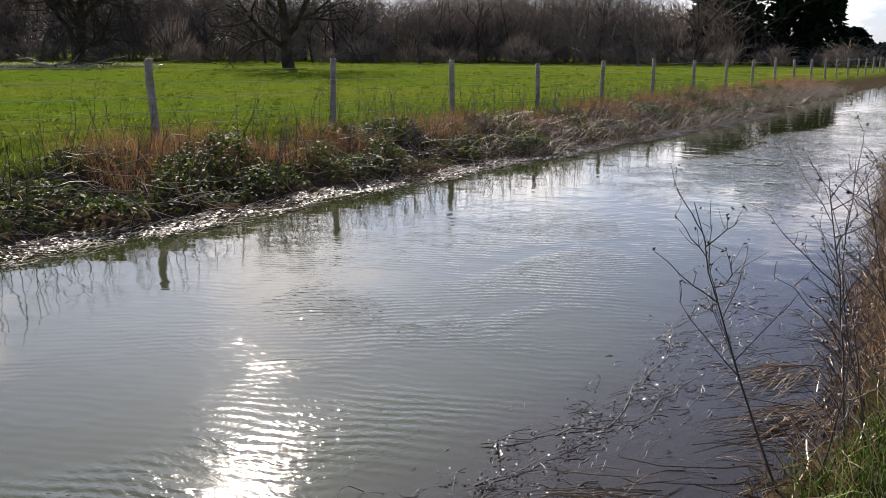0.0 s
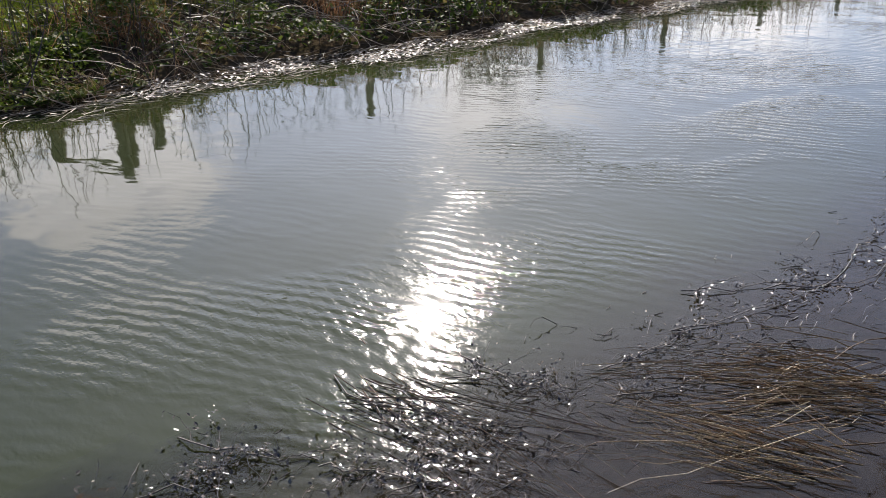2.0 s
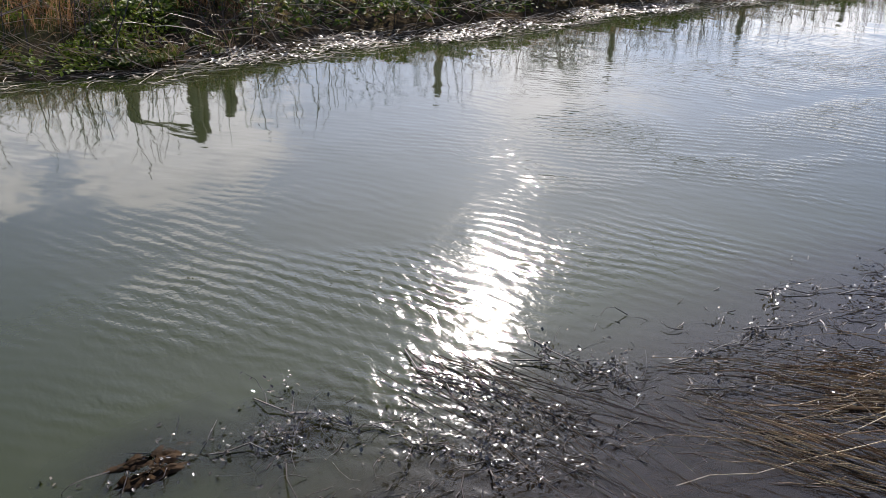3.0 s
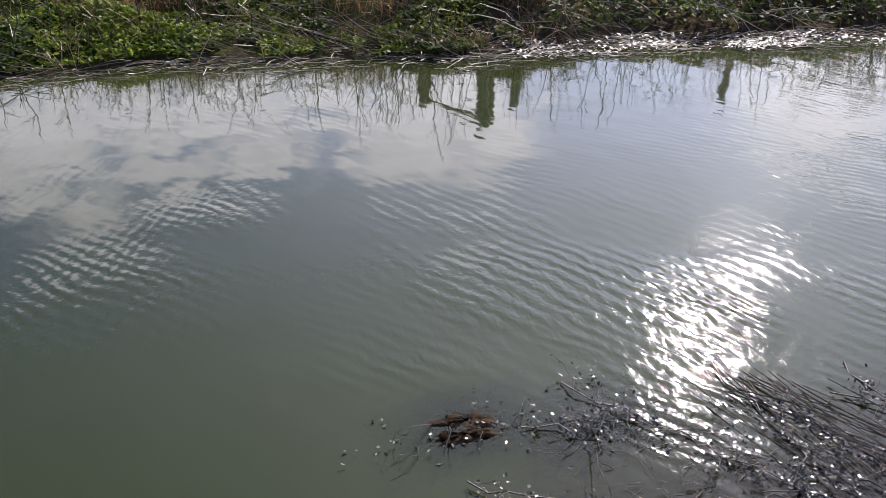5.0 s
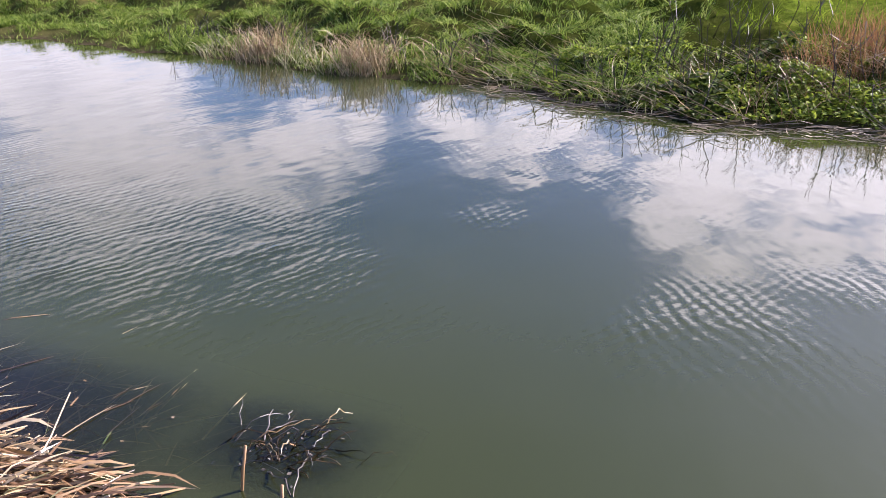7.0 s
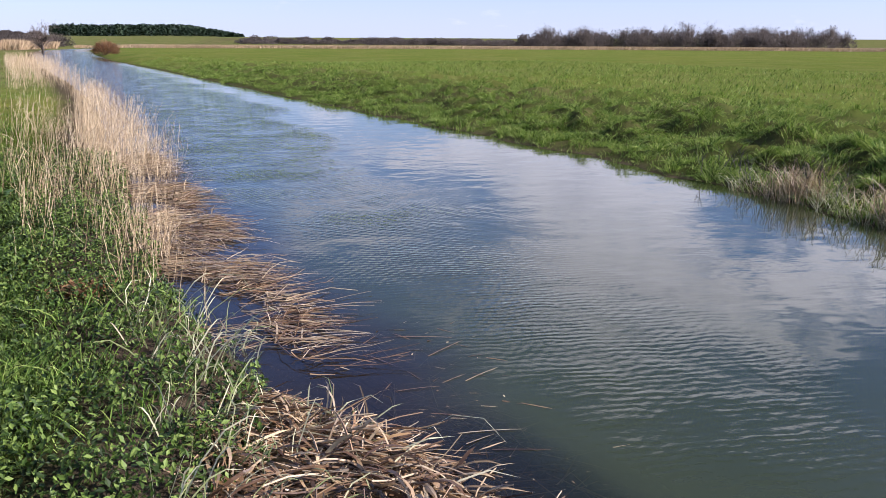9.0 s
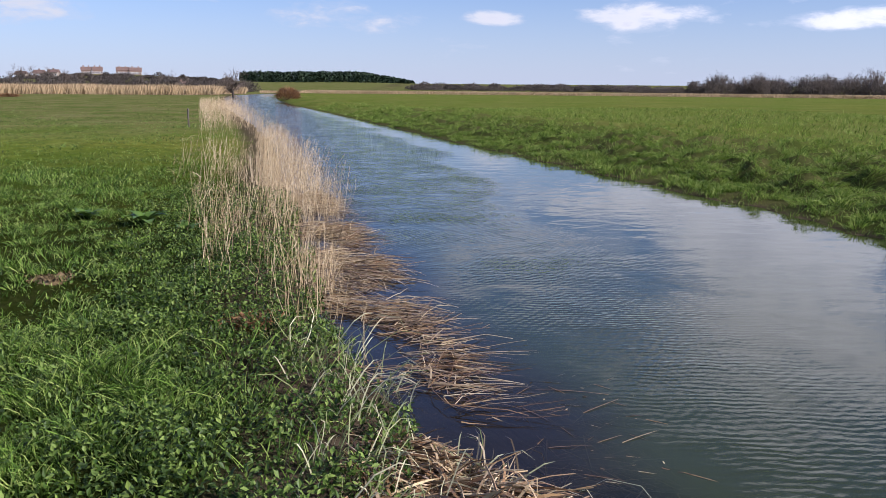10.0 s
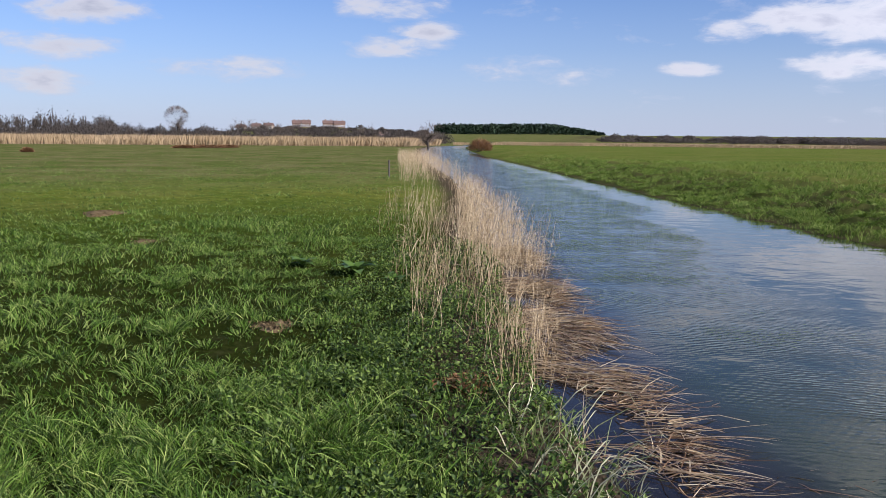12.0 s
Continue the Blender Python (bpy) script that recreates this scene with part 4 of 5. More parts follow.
def house(x, y, turn, long, deep, eaves, wall_mat, bays, label):
    h = tagged(new("house"), label, "house")
    h.location, h.rotation_euler = (x, y, float(height(x, y)) - 0.4), (0, 0, radians(turn))
    part("wall", mesh_of("wall", *box((-long / 2, -deep / 2, 0), (long / 2, deep / 2, eaves)), wall_mat), h)
    r = eaves + deep * 0.38
    lx, ly = long / 2 + 0.3, deep / 2 + 0.4
    v = [(-lx, -ly, eaves - 0.1), (lx, -ly, eaves - 0.1), (lx, ly, eaves - 0.1), (-lx, ly, eaves - 0.1), (-lx, 0, r), (lx, 0, r)]
    me = bpy.data.meshes.new("roof")
    me.from_pydata(v, [], [(0, 1, 5, 4), (2, 3, 4, 5), (0, 4, 3), (1, 2, 5), (0, 3, 2, 1)])
    me.materials.append(ROOF)
    roof = part("roof", me, h)
    for k in range(max(1, bays // 2)):
        cx = -long / 2 + (k + 0.5) * long / max(1, bays // 2)
        part("chimney", mesh_of("chimney", *box((cx - 0.5, -0.35, r - 0.6), (cx + 0.5, 0.35, r + 1.0)), BRICKS), roof)
    pane = mesh_of("pane", *box((-0.6, -0.05, 0), (0.6, 0.05, 1.3)), GLASS)
    rim = mesh_of("window", *box((-0.75, -0.04, -0.15), (0.75, 0.04, 1.45)), WHITE)
    for k in range(bays):
        for z in ((1.0, 3.6) if eaves > 4 else (1.0,)):
            w = part("window", rim, h)
            w.location = (-long / 2 + (k + 0.5) * long / bays, -deep / 2 - 0.03, z)
            part("pane", pane, w).location = (0, -0.03, 0)
    return h


def build_houses():
    for az, d, long, bays in ((178.85, 770, 10, 5), (179.62, 771, 10, 5), (-178.9, 760, 8, 4), (-178.25, 761, 8, 4)):
        x, y = polar(az, d)
        house(x, y, 92, long, 7, 3.9, BRICKS, bays, "distant two-storey brick terrace with a tiled roof")
    for az, d in ((-176.4, 730), (-175.6, 735), (-174.6, 728)):
        x, y = polar(az, d)
        house(x, y, 70, 8, 6, 3.6, WALLS, 3, "distant rendered house with a tiled roof among bare trees")
    x, y = polar(173.9, 470)
    house(x, y, 95, 7, 4, 2.2, WHITE, 2, "distant low white shed beside bare trees")
    x, y = polar(176.1, 480)
    house(x, y, 95, 9, 5, 3.0, WHITE, 2, "distant low white shed beside bare trees")


build_houses()

# ---------------------------------------------------------------- grass and bank plants
def tufts(rng, x, y, r, h, per, width):
    """Tussocks: blades that spring from each spot and arch outwards."""
    n = len(x)
    th, q = rng.uniform(0, 2 * np.pi, (n, per)), np.sqrt(rng.uniform(0, 1, (n, per)))
    bx, by = x[:, None] + r[:, None] * q * np.cos(th) * 0.7, y[:, None] + r[:, None] * q * np.sin(th) * 0.7
    l = h[:, None] * rng.uniform(0.55, 1.1, (n, per)) * (1.15 - 0.5 * q)
    b = np.stack([bx, by, height(bx, by) - 0.01], 2).reshape(-1, 3)
    out = (r[:, None] * 0.9 * q + 0.25 * l) * rng.uniform(0.4, 1.3, (n, per))
    e = b + np.stack([out * np.cos(th), out * np.sin(th), l], 2).reshape(-1, 3)
    return blades(b, e, width, rng, 0.2, 2)


def build_grass():
    rng = np.random.default_rng(7)
    pieces = []
    # near pasture, thick close by and thinning away; longer in tussocks
    for n, r0, r1, h, w, j in ((200000, 1.6, 7.2, 0.052, 0.0058, 3), (210000, 5.4, 23, 0.042, 0.0088, 2), (170000, 12, 62, 0.033, 0.014, 2), (50000, 36, 135, 0.032, 0.03, 2)):
        a = rng.uniform(radians(140), radians(218), n)
        r = np.sqrt(rng.uniform(r0 ** 2, r1 ** 2, n))
        x, y = -0.6 + r * np.cos(a), r * np.sin(a)
        dn = near_y(x) - y
        v = lumps(x, y, 2.1)
        tuft = lumps(x, y, 7.5, 5.0)
        keep = (rng.uniform(0, 1, n) > ease((r - 0.62 * r1) / (0.38 * r1))) & (rng.uniform(0, 1, n) < 0.15 + ease((r - r0) / (0.3 * r0))) & (dn > 0.3) & (rng.uniform(0, 1, n) < 0.62 + 0.35 * v + 0.75 * tuft + 0.35 * lumps(x, y, 15.0, 3.0)) & (rng.uniform(0, 1, n) < ease((dn - 0.6) / 1.5) + 0.06)
        x, y, v, tuft = x[keep], y[keep], v[keep], tuft[keep]
        hh = h * rng.uniform(0.5, 1.5, len(x)) * (1 + 0.6 * np.maximum(v, -0.4)) * (1 + 0.8 * np.maximum(tuft, -0.5)) * (1 + 0.8 * (lumps(x, y, 0.55, 2.0) > 0.3))
        way = 3.2 * lumps(x, y, 1.7, 9.0) + 2.0 * lumps(x, y, 5.0, 4.0)
        pieces.append(sward(rng, x, y, hh, w * rng.uniform(0.6, 1.3, len(x)), 0.7, j, 0.18, np.stack([0.3 * np.cos(way), 0.3 * np.sin(way)], 1)))
    x, y = rng.uniform(-15, -2.2, 900), rng.uniform(-5.5, 1.3, 900)
    k = (near_y(x) - y > 0.5) & (lumps(x, y, 1.9, 6.0) > -0.15)
    x, y = x[k], y[k]
    pieces.append(tufts(rng, x, y, rng.uniform(0.06, 0.2, len(x)), rng.uniform(0.05, 0.12, len(x)), 64, 0.0055))
    # the bank round the standpoint
    x, y = rng.uniform(-2.4, 7.5, 60000), rng.uniform(-6, 0.5, 60000)
    k = near_y(x) - y > 0.25
    x, y = x[k], y[k]
    pieces.append(sward(rng, x, y, 0.045 * rng.uniform(0.5, 1.5, len(x)) * (1 + 0.6 * lumps(x, y, 2.1)), 0.006, 0.7, 2, 0.18))
    stuff("near_grass", pieces, GRASS, "thick green pasture grass on the near bank", "grass")
    # pasture across the river
    pieces, west = [], []
    for n, x0, x1, lo, hi, h, w in ((150000, -26, -1.3, 0.02, 9, 0.055, 0.011), (60000, -60, -2, 5, 34, 0.07, 0.022), (60000, -2, 48, 3, 30, 0.035, 0.022), (14000, -1, 32, 1.7, 4, 0.09, 0.008), (30000, -75, -20, 0.3, 6, 0.07, 0.018)):
        x, y, d = scatter(rng, n, x0, x1, lo, hi, 1)
        v = lumps(x, y, 1.9, 4.0)
        tuft = lumps(x, y, 5.5, 1.0)
        keep = rng.uniform(0, 1, n) < 0.52 + 0.4 * v + 0.85 * tuft
        x, y, v, tuft = x[keep], y[keep], v[keep], tuft[keep]
        hh = h * rng.uniform(0.5, 1.5, len(x)) * (1 + 0.9 * np.maximum(v, -0.6)) * (1 + 1.3 * np.maximum(tuft, -0.6))
        way = 3.2 * lumps(x, y, 1.5, 2.0) + 2.0 * lumps(x, y, 4.0, 7.0)
        (west if x0 < -5 else pieces).append(sward(rng, x, y, hh, w * rng.uniform(0.6, 1.3, len(x)), 0.6, 2, 0.18, np.stack([0.4 * np.cos(way), 0.4 * np.sin(way)], 1)))
    for n, x0, x1, hi, per, w in ((750, -14, -1.4, 5.0, 90, 0.009), (1000, -55, -13, 4.5, 50, 0.015)):
        x, y, d = scatter(rng, n, x0, x1, 0.2, hi, 1)
        k = rng.uniform(0, 1, n) < (0.75 + 0.6 * lumps(x, y, 1.4, 2.5)) * (1 - 0.6 * ease((d - 2.5) / 2.5))
        x, y = x[k], y[k]
        west.append(tufts(rng, x, y, rng.uniform(0.12, 0.32, len(x)), rng.uniform(0.07, 0.15, len(x)), per, w))
    x, y, d = scatter(rng, 1500, 3, 70, 3.0, 50, 1)
    k = lumps(x, y, 0.5, 1.7) > -0.1
    pieces.append(tufts(rng, x[k], y[k], rng.uniform(0.1, 0.35, int(k.sum())), rng.uniform(0.06, 0.15, int(k.sum())), 18, 0.03))
    stuff("far_grass", pieces, GRASS_FAR, "bright green pasture grass across the river", "grass")
    stuff("tussock_grass", west, GRASS_WEST, "rough tussocky green grass on the low far bank", "grass")


build_grass()


def build_far_bank():
    rng = np.random.default_rng(11)
    # brambles in mounds over the steep bank
    x, y, d = scatter(rng, 76000, -2.3, 34, 0.25, 2.2, 1)
    x3, y3, d3 = scatter(rng, 30000, -2.6, 3.2, 0.04, 1.5, 1)
    x, y, d = np.concatenate([x, x3]), np.concatenate([y, y3]), np.concatenate([d, d3])
    m = lumps(x, y, 1.7, 1.0)
    keep = rng.uniform(0, 1, len(x)) < 0.48 + 0.8 * m + 0.5 * lumps(x, y, 6.0, 2.0) - 0.45 * ease((x - 11) / 4)
    x, y, d, m = x[keep], y[keep], d[keep], m[keep]
    top = (0.08 + 0.27 * np.maximum(m + 0.3, 0)) * (0.45 + 0.55 * ease(d / 0.8)) * (1 - 0.5 * ease((d - 1.4) / 0.8)) * np.interp(x, (1.5, 4), (0.45, 1.0))
    c = np.stack([x, y, height(x, y) + 0.02 + top * np.sqrt(rng.uniform(0.05, 1, len(x)))], 1)
    fresh = (lumps(x, y, 2.6, 6.0) > np.where(x < 2.2, -0.22, 0.22)) & (x < 3.5)
    stuff("bramble_bank", leaves(c[~fresh], rng.uniform(0.025, 0.065, int((~fresh).sum())), rng), LEAF, "dark bramble leaves in mounds over the far bank", "bramble")
    stuff("fresh_nettles", leaves(c[fresh], rng.uniform(0.016, 0.042, int(fresh.sum())), rng), LEAF_LIGHT, "bright yellow-green young nettles among the brambles", "nettles")
    # dead canes, arching down to the water
    x, y, d = scatter(rng, 3300, 0.2, 40, 0.0, 1.9, 1)
    k = rng.uniform(0, 1, len(x)) < 0.6 + 0.8 * lumps(x, y, 1.3, 3.0)
    x, y = x[k], y[k]
    a = np.stack([x, y, height(x, y) + rng.uniform(0.02, 0.35, len(x))], 1)
    l = rng.uniform(0.2, 0.75, len(x))
    th = rng.normal(-0.9, 0.8, len(x))
    e = a + np.stack([l * np.cos(th), l * np.sin(th) * 0.8, rng.normal(-0.10, 0.18, len(x))], 1)
    e[:, 2] = np.maximum(e[:, 2], np.maximum(height(e[:, 0], e[:, 1]), 0.0) + 0.01)
    stuff("dead_canes", tubes(bent(a, e, rng, 6, 0.06, 0.02), rng.uniform(0.0025, 0.006, len(x)), 3), STEM, "tangle of grey dead canes on the far bank", "canes")
    # grey-brown dead grass combed down the bank further along
    n = 9000
    gx, gy, d = scatter(rng, n, 10, 42, 0.0, 1.9, 1)
    k = rng.uniform(0, 1, n) < ease((gx - 10) / 4) * (0.7 + 0.6 * lumps(gx, gy, 1.5, 2.0))
    stuff("dead_grass", sward(rng, gx[k], gy[k], rng.uniform(0.10, 0.34, int(k.sum())), 0.008, 0.8, 3, 0.25, (0.5, -0.7)), STEM, "grey-brown dead grass combed down the far bank", "grass")
    # straw-coloured canes leaning over the leaves
    x, y, d = scatter(rng, 900, -3.6, 4.2, 0.0, 1.5, 1)
    k = lumps(x, y, 2.0, 7.0) > -0.05
    x, y = x[k], y[k]
    a = np.stack([x, y, height(x, y) + 0.02], 1)
    l, th = rng.uniform(0.2, 0.65, len(x)), rng.normal(radians(200), 0.8, len(x))
    e = a + np.stack([l * np.cos(th), l * np.sin(th) * 0.7, rng.uniform(0.0, 0.35, len(x)) * l + 0.08], 1)
    n = 2600
    sx, sy, d = scatter(rng, n, -4.0, 4.5, -0.05, 1.4, 1)
    k = lumps(sx, sy, 1.6, 4.4) + rng.normal(0, 0.12, n) > 0.2
    stuff("tan_grass", sward(rng, sx[k], sy[k], rng.uniform(0.08, 0.3, int(k.sum())), 0.005, 0.8, 3, 0.25, (-0.2, -0.4)), STRAW, "tufts of tan dead grass hanging over the far bank", "grass")
    stuff("straw_canes", tubes(bent(a, e, rng, 5, 0.05, 0.015), rng.uniform(0.002, 0.0045, len(x)), 3), REED, "straw-coloured dead canes leaning over the far bank", "canes")
    # upright dead stalks
    x, y, d = scatter(rng, 760, -1.8, 26, 0.2, 2.6, 1)
    x2, y2, d2 = scatter(rng, 90, -8, -1, 0.15, 0.7, 1)
    x, y = np.concatenate([x, x2]), np.concatenate([y, y2])
    tall = np.concatenate([rng.uniform(0.35, 0.95, 760), rng.uniform(0.2, 0.7, 90)])
    a = np.stack([x, y, height(x, y)], 1)
    e = a + np.stack([rng.normal(0.05, 0.2, len(x)) * tall, rng.normal(-0.1, 0.2, len(x)) * tall, tall], 1)
    tall *= np.interp(x, (-1.5, 2.5), (0.6, 1.0))
    e = a + (e - a) * np.interp(x, (-1.5, 2.5), (0.6, 1.0))[:, None]
    main = bent(a, e, rng, 6, 0.05, 0.02)
    fork = np.repeat(main[:, 3], 2, 0)
    tips = fork + np.stack([rng.normal(0, 0.10, len(fork)), rng.normal(0, 0.10, len(fork)), rng.uniform(0.08, 0.25, len(fork))], 1)
    stuff("dead_stalks", [tubes(main, rng.uniform(0.0035, 0.0075, len(x)), 3), tubes(bent(fork, tips, rng, 4, 0.05, 0.02), 0.0028, 3)], TWIG, "thin upright dead stalks on the far bank", "stalks")
    # rusty dead grass
    x, y, d = scatter(rng, 60000, -0.5, 45, 0.9, 2.5, 1)
    keep = lumps(x, y * 0.5, 1.1, 5.0) + rng.normal(0, 0.14, len(x)) > 0.16 - 0.10 * ease((x - 9) / 6)
    x, y = x[keep], y[keep]
    stuff("rusty_grass", sward(rng, x, y, rng.uniform(0.15, 0.42, len(x)), 0.005, 0.4, 2), RUST, "rust-brown dead grass on the bank top", "grass")
    # pale sedge tufts along the low bank
    x, y, d = scatter(rng, 1300, -8.5, -1.4, -0.05, 0.4, 1)
    keep = lumps(x, y * 0.3, 1.5, 8.0) + rng.normal(0, 0.12, len(x)) > 0.12
    x, y = x[keep], y[keep]
    stuff("sedge_fringe", sward(rng, x, y, rng.uniform(0.06, 0.22, len(x)), 0.005, 0.8, 3, 0.25, (0.2, -0.45)), SEDGE, "pale green and straw sedge fringing the far waterline", "sedge")
    # two tan reed clumps
    for cx in (-4.75, -6.3):
        n = 520
        x = cx + rng.normal(0, 0.26, n) * rng.uniform(0.3, 1.4, n)
        y = far_y(np.full(n, cx)) + 0.18 + rng.normal(0, 0.14, n)
        stuff("reed_clump", sward(rng, x, y, rng.uniform(0.10, 0.42, n), 0.006, 0.5, 3, 0.25, (0.1, -0.2)), REED, "tan dry reed clump at the far waterline", "reeds")
    # washed-up litter along the waterline
    x, y, d = scatter(rng, 15000, 3.0, 26, -0.30, 0.16, 1)
    keep = rng.uniform(0, 1, len(x)) < 0.55 + 0.9 * lumps(x, y, 2.2, 1.5)
    x, y = x[keep], y[keep]
    c = np.stack([x, y, np.maximum(height(x, y), 0) + rng.uniform(0.004, 0.03, len(x))], 1)
    stuff("waterline_litter", leaves(c, rng.uniform(0.010, 0.032, len(x)), rng, 0.35, 2.4), FLOAT, "pale wet plant litter washed up along the far waterline", "litter")
    x, y, d = scatter(rng, 2700, -3.4, 26, -0.40, 0.2, 1)
    a = np.stack([x, y, np.maximum(height(x, y), 0) + rng.uniform(0.003, 0.03, len(x))], 1)
    th, l = rng.normal(0.0, 0.7, len(x)), rng.uniform(0.08, 0.4, len(x))
    e = a + np.stack([l * np.cos(th), l * np.sin(th) * 0.5, rng.normal(0, 0.015, len(x))], 1)
    e[:, 2] = np.maximum(e[:, 2], 0.002)
    stuff("drift_sticks", tubes(bent(a, e, rng, 4, 0.06, 0.03), rng.uniform(0.002, 0.005, len(x)), 3), STEM, "grey drift sticks and stems lying at the far waterline", "sticks")


build_far_bank()


def build_near_bank():
    rng = np.random.default_rng(13)
    # standing reeds: sparse on the bank, a dense head at the bulge, more along the far reach
    sets = ((300, -12.0, -7.2, 0.0, 1.1, 0.25, 0.7), (90, -10.5, -6.6, -0.2, 0.3, 0.25, 0.6), (1450, -17.8, -10.6, -0.6, 0.5, 0.4, 1.0), (280, -18, -10, 0.4, 1.5, 0.3, 0.75), (160, -24, -15, 0.8, 2.2, 0.4, 0.8),
            (1300, -32, -17, -0.6, 0.5, 0.35, 0.75), (3200, -85, -33, -0.6, 2.4, 0.5, 1.0), (90, -7.8, -5.2, -0.1, 0.35, 0.3, 0.7))
    base, tip = [], []
    for n, x0, x1, d0, d1, h0, h1 in sets:
        x = rng.uniform(x0, x1, n)
        y = near_y(x) - rng.uniform(d0, d1, n)
        k = rng.uniform(0, 1, n) < 0.5 + 0.9 * lumps(x, y, 1.9, 2.0)
        x, y = x[k], y[k]
        b = np.stack([x, y, np.maximum(height(x, y), -0.15)], 1)
        tall = rng.uniform(h0, h1, len(x))
        base.append(b)
        tip.append(b + np.stack([rng.normal(0.02, 0.13, len(x)) * tall, rng.normal(0.10, 0.14, len(x)) * tall, tall], 1))
    base, tip = np.concatenate(base), np.concatenate(tip)
    stems = tubes(bent(base, tip, rng, 4, 0.05, 0.015), rng.uniform(0.0013, 0.0029, len(base)) * np.interp(base[:, 0], (-60, -20), (1.8, 1.0)), 3, 0.5)
    u = rng.uniform(0.35, 0.95, (len(base), 1))
    at = base + (tip - base) * u
    ends = at + np.stack([rng.normal(0, 0.12, len(at)), rng.normal(0.03, 0.12, len(at)), rng.uniform(-0.05, 0.22, len(at))], 1)
    stuff("reed_stand", [stems, blades(at, ends, 0.0055, rng, 0.15, 3)], REED, "standing pale dry reeds along the near water's edge", "reeds")
    # flattened reeds on the water, in rafts with open water between
    x = rng.uniform(-14.5, -4.4, 5600)
    out = rng.uniform(-0.2, 0.72, len(x)) * (1 - 0.035 * np.abs(x + 7))
    y = near_y(x) + out
    raft = lumps(x, y, 1.6, 0.6) + rng.normal(0, 0.16, len(x)) + 0.06 - 0.35 * (out > 0.65) - 0.5 * ((x > -6.8) & (out < 0.28))
    k = raft > 0.0
    x, y, out = x[k], y[k], out[k]
    combed = rng.uniform(0, 1, len(x)) < np.interp(x, (-6.8, -6.2), (0.82, 0.5))
    th = np.where(combed, radians(58) + 0.9 * lumps(x, y, 1.5, 3.0) + rng.normal(0, 0.32, len(x)), rng.uniform(0, 3.1, len(x)))
    l = np.where(combed, rng.uniform(0.15, 0.6, len(x)), rng.uniform(0.08, 0.35, len(x)))
    a = np.stack([x, y, rng.uniform(0.0, 0.05, len(x))], 1)
    e = a + np.stack([l * np.cos(th), l * np.sin(th), rng.normal(0.0, 0.03, len(x))], 1)
    e[:, 2] = np.maximum(e[:, 2], -0.01)
    pale = (rng.uniform(0, 1, len(x)) < np.where(x < -6.6, 0.42, 0.15))
    half = rng.uniform(0, 1, len(x)) < 0.5
    for sel, mat_, label in ((pale, REED, "pale flattened reeds lying out over the water"), (~pale & (np.arange(len(x)) % 5 < 3), STRAW, "orange-brown flattened reeds lying over the water"), (~pale & (np.arange(len(x)) % 5 > 2), REED_WET, "sodden brown flattened reeds floating at the near edge")):
        stuff("flattened_reeds", [tubes(bent(a[sel & half], e[sel & half], rng, 4, 0.05, 0.02), rng.uniform(0.002, 0.0045, int((sel & half).sum())), 3),
                                  blades(a[sel & ~half], e[sel & ~half], rng.uniform(0.006, 0.014, int((sel & ~half).sum())), rng, 0.06, 3)], mat_, label, "reeds")
    # thick heap of straw on the corner
    n = 4200
    x, y = rng.uniform(-4.2, -2.05, n), np.zeros(n)
    rim = np.interp(x, (-4.5, -3.9, -3.5, -3.1, -2.6, -2.05), (1.3, 1.38, 1.6, 1.74, 1.72, 1.62))
    y = near_y(x) - 0.25 + rng.uniform(0, 1, n) * (rim - near_y(x) + 0.25)
    rise = 0.15 * np.exp(-(((x + 2.9) / 0.9) ** 2 + ((y - near_y(x) - 0.38) / 0.55) ** 2))
    a = np.stack([x, y, np.maximum(height(x, y), 0.0) + rise * rng.uniform(0.2, 1, n)], 1)
    th, l = np.where(rng.uniform(0, 1, n) < 0.65, radians(28) + 0.8 * lumps(x, y, 3.0, 2.0) + rng.normal(0, 0.3, n), rng.uniform(0, 6.28, n)), rng.uniform(0.08, 0.36, n)
    e = a + np.stack([l * np.cos(th), l * np.sin(th), rng.normal(-0.01, 0.05, n)], 1)
    e[:, 2] = np.maximum(e[:, 2], 0.0)
    for sel, mat_, label in ((slice(0, None, 6), REED, "pale broken reeds over the heap on the near corner"), (np.arange(len(a)) % 6 > 2, STRAW, "heap of broken orange-brown straw on the near corner"), (np.arange(len(a)) % 6 % 3 == 1, REED_WET, "darker sodden reeds matted through the straw heap")):
        p, q = a[sel], e[sel]
        stuff("straw_heap", [tubes(bent(p[::2], q[::2], rng, 4, 0.05, 0.015), rng.uniform(0.0025, 0.006, len(p[::2])), 4, 0.8), blades(p[1::2], q[1::2], rng.uniform(0.009, 0.022, len(p[1::2])), rng, 0.14, 4)], mat_, label, "straw")
    # bent reed leaves standing up out of the heap, some still green
    n = 1150
    x = rng.uniform(-3.9, -2.05, n)
    y = near_y(x) + rng.uniform(0.2, 0.85, n)
    k = lumps(x, y, 4.0, 1.2) > -0.1
    x, y = x[k], y[k]
    for sel, mat_, label in ((slice(0, None, 2), REED, "bent cream reed leaves standing out of the straw"), (slice(1, None, 2), SEDGE, "grey-green reed leaves standing out of the straw")):
        stuff("bent_reeds", sward(rng, x[sel], y[sel], rng.uniform(0.10, 0.30, len(x[sel])), rng.uniform(0.006, 0.013, len(x[sel])), 0.7, 4, 0.3, (0.15, 0.2)), mat_, label, "reeds")
    # sunken straw reaching out
    n = 520
    x = rng.uniform(-4.9, -2.1, n)
    y = near_y(x) + rng.uniform(0.6, 1.3, n)
    a = np.stack([x, y, rng.uniform(-0.06, 0.006, n)], 1)
    th, l = rng.normal(radians(70), 0.7, n), rng.uniform(0.1, 0.4, n)
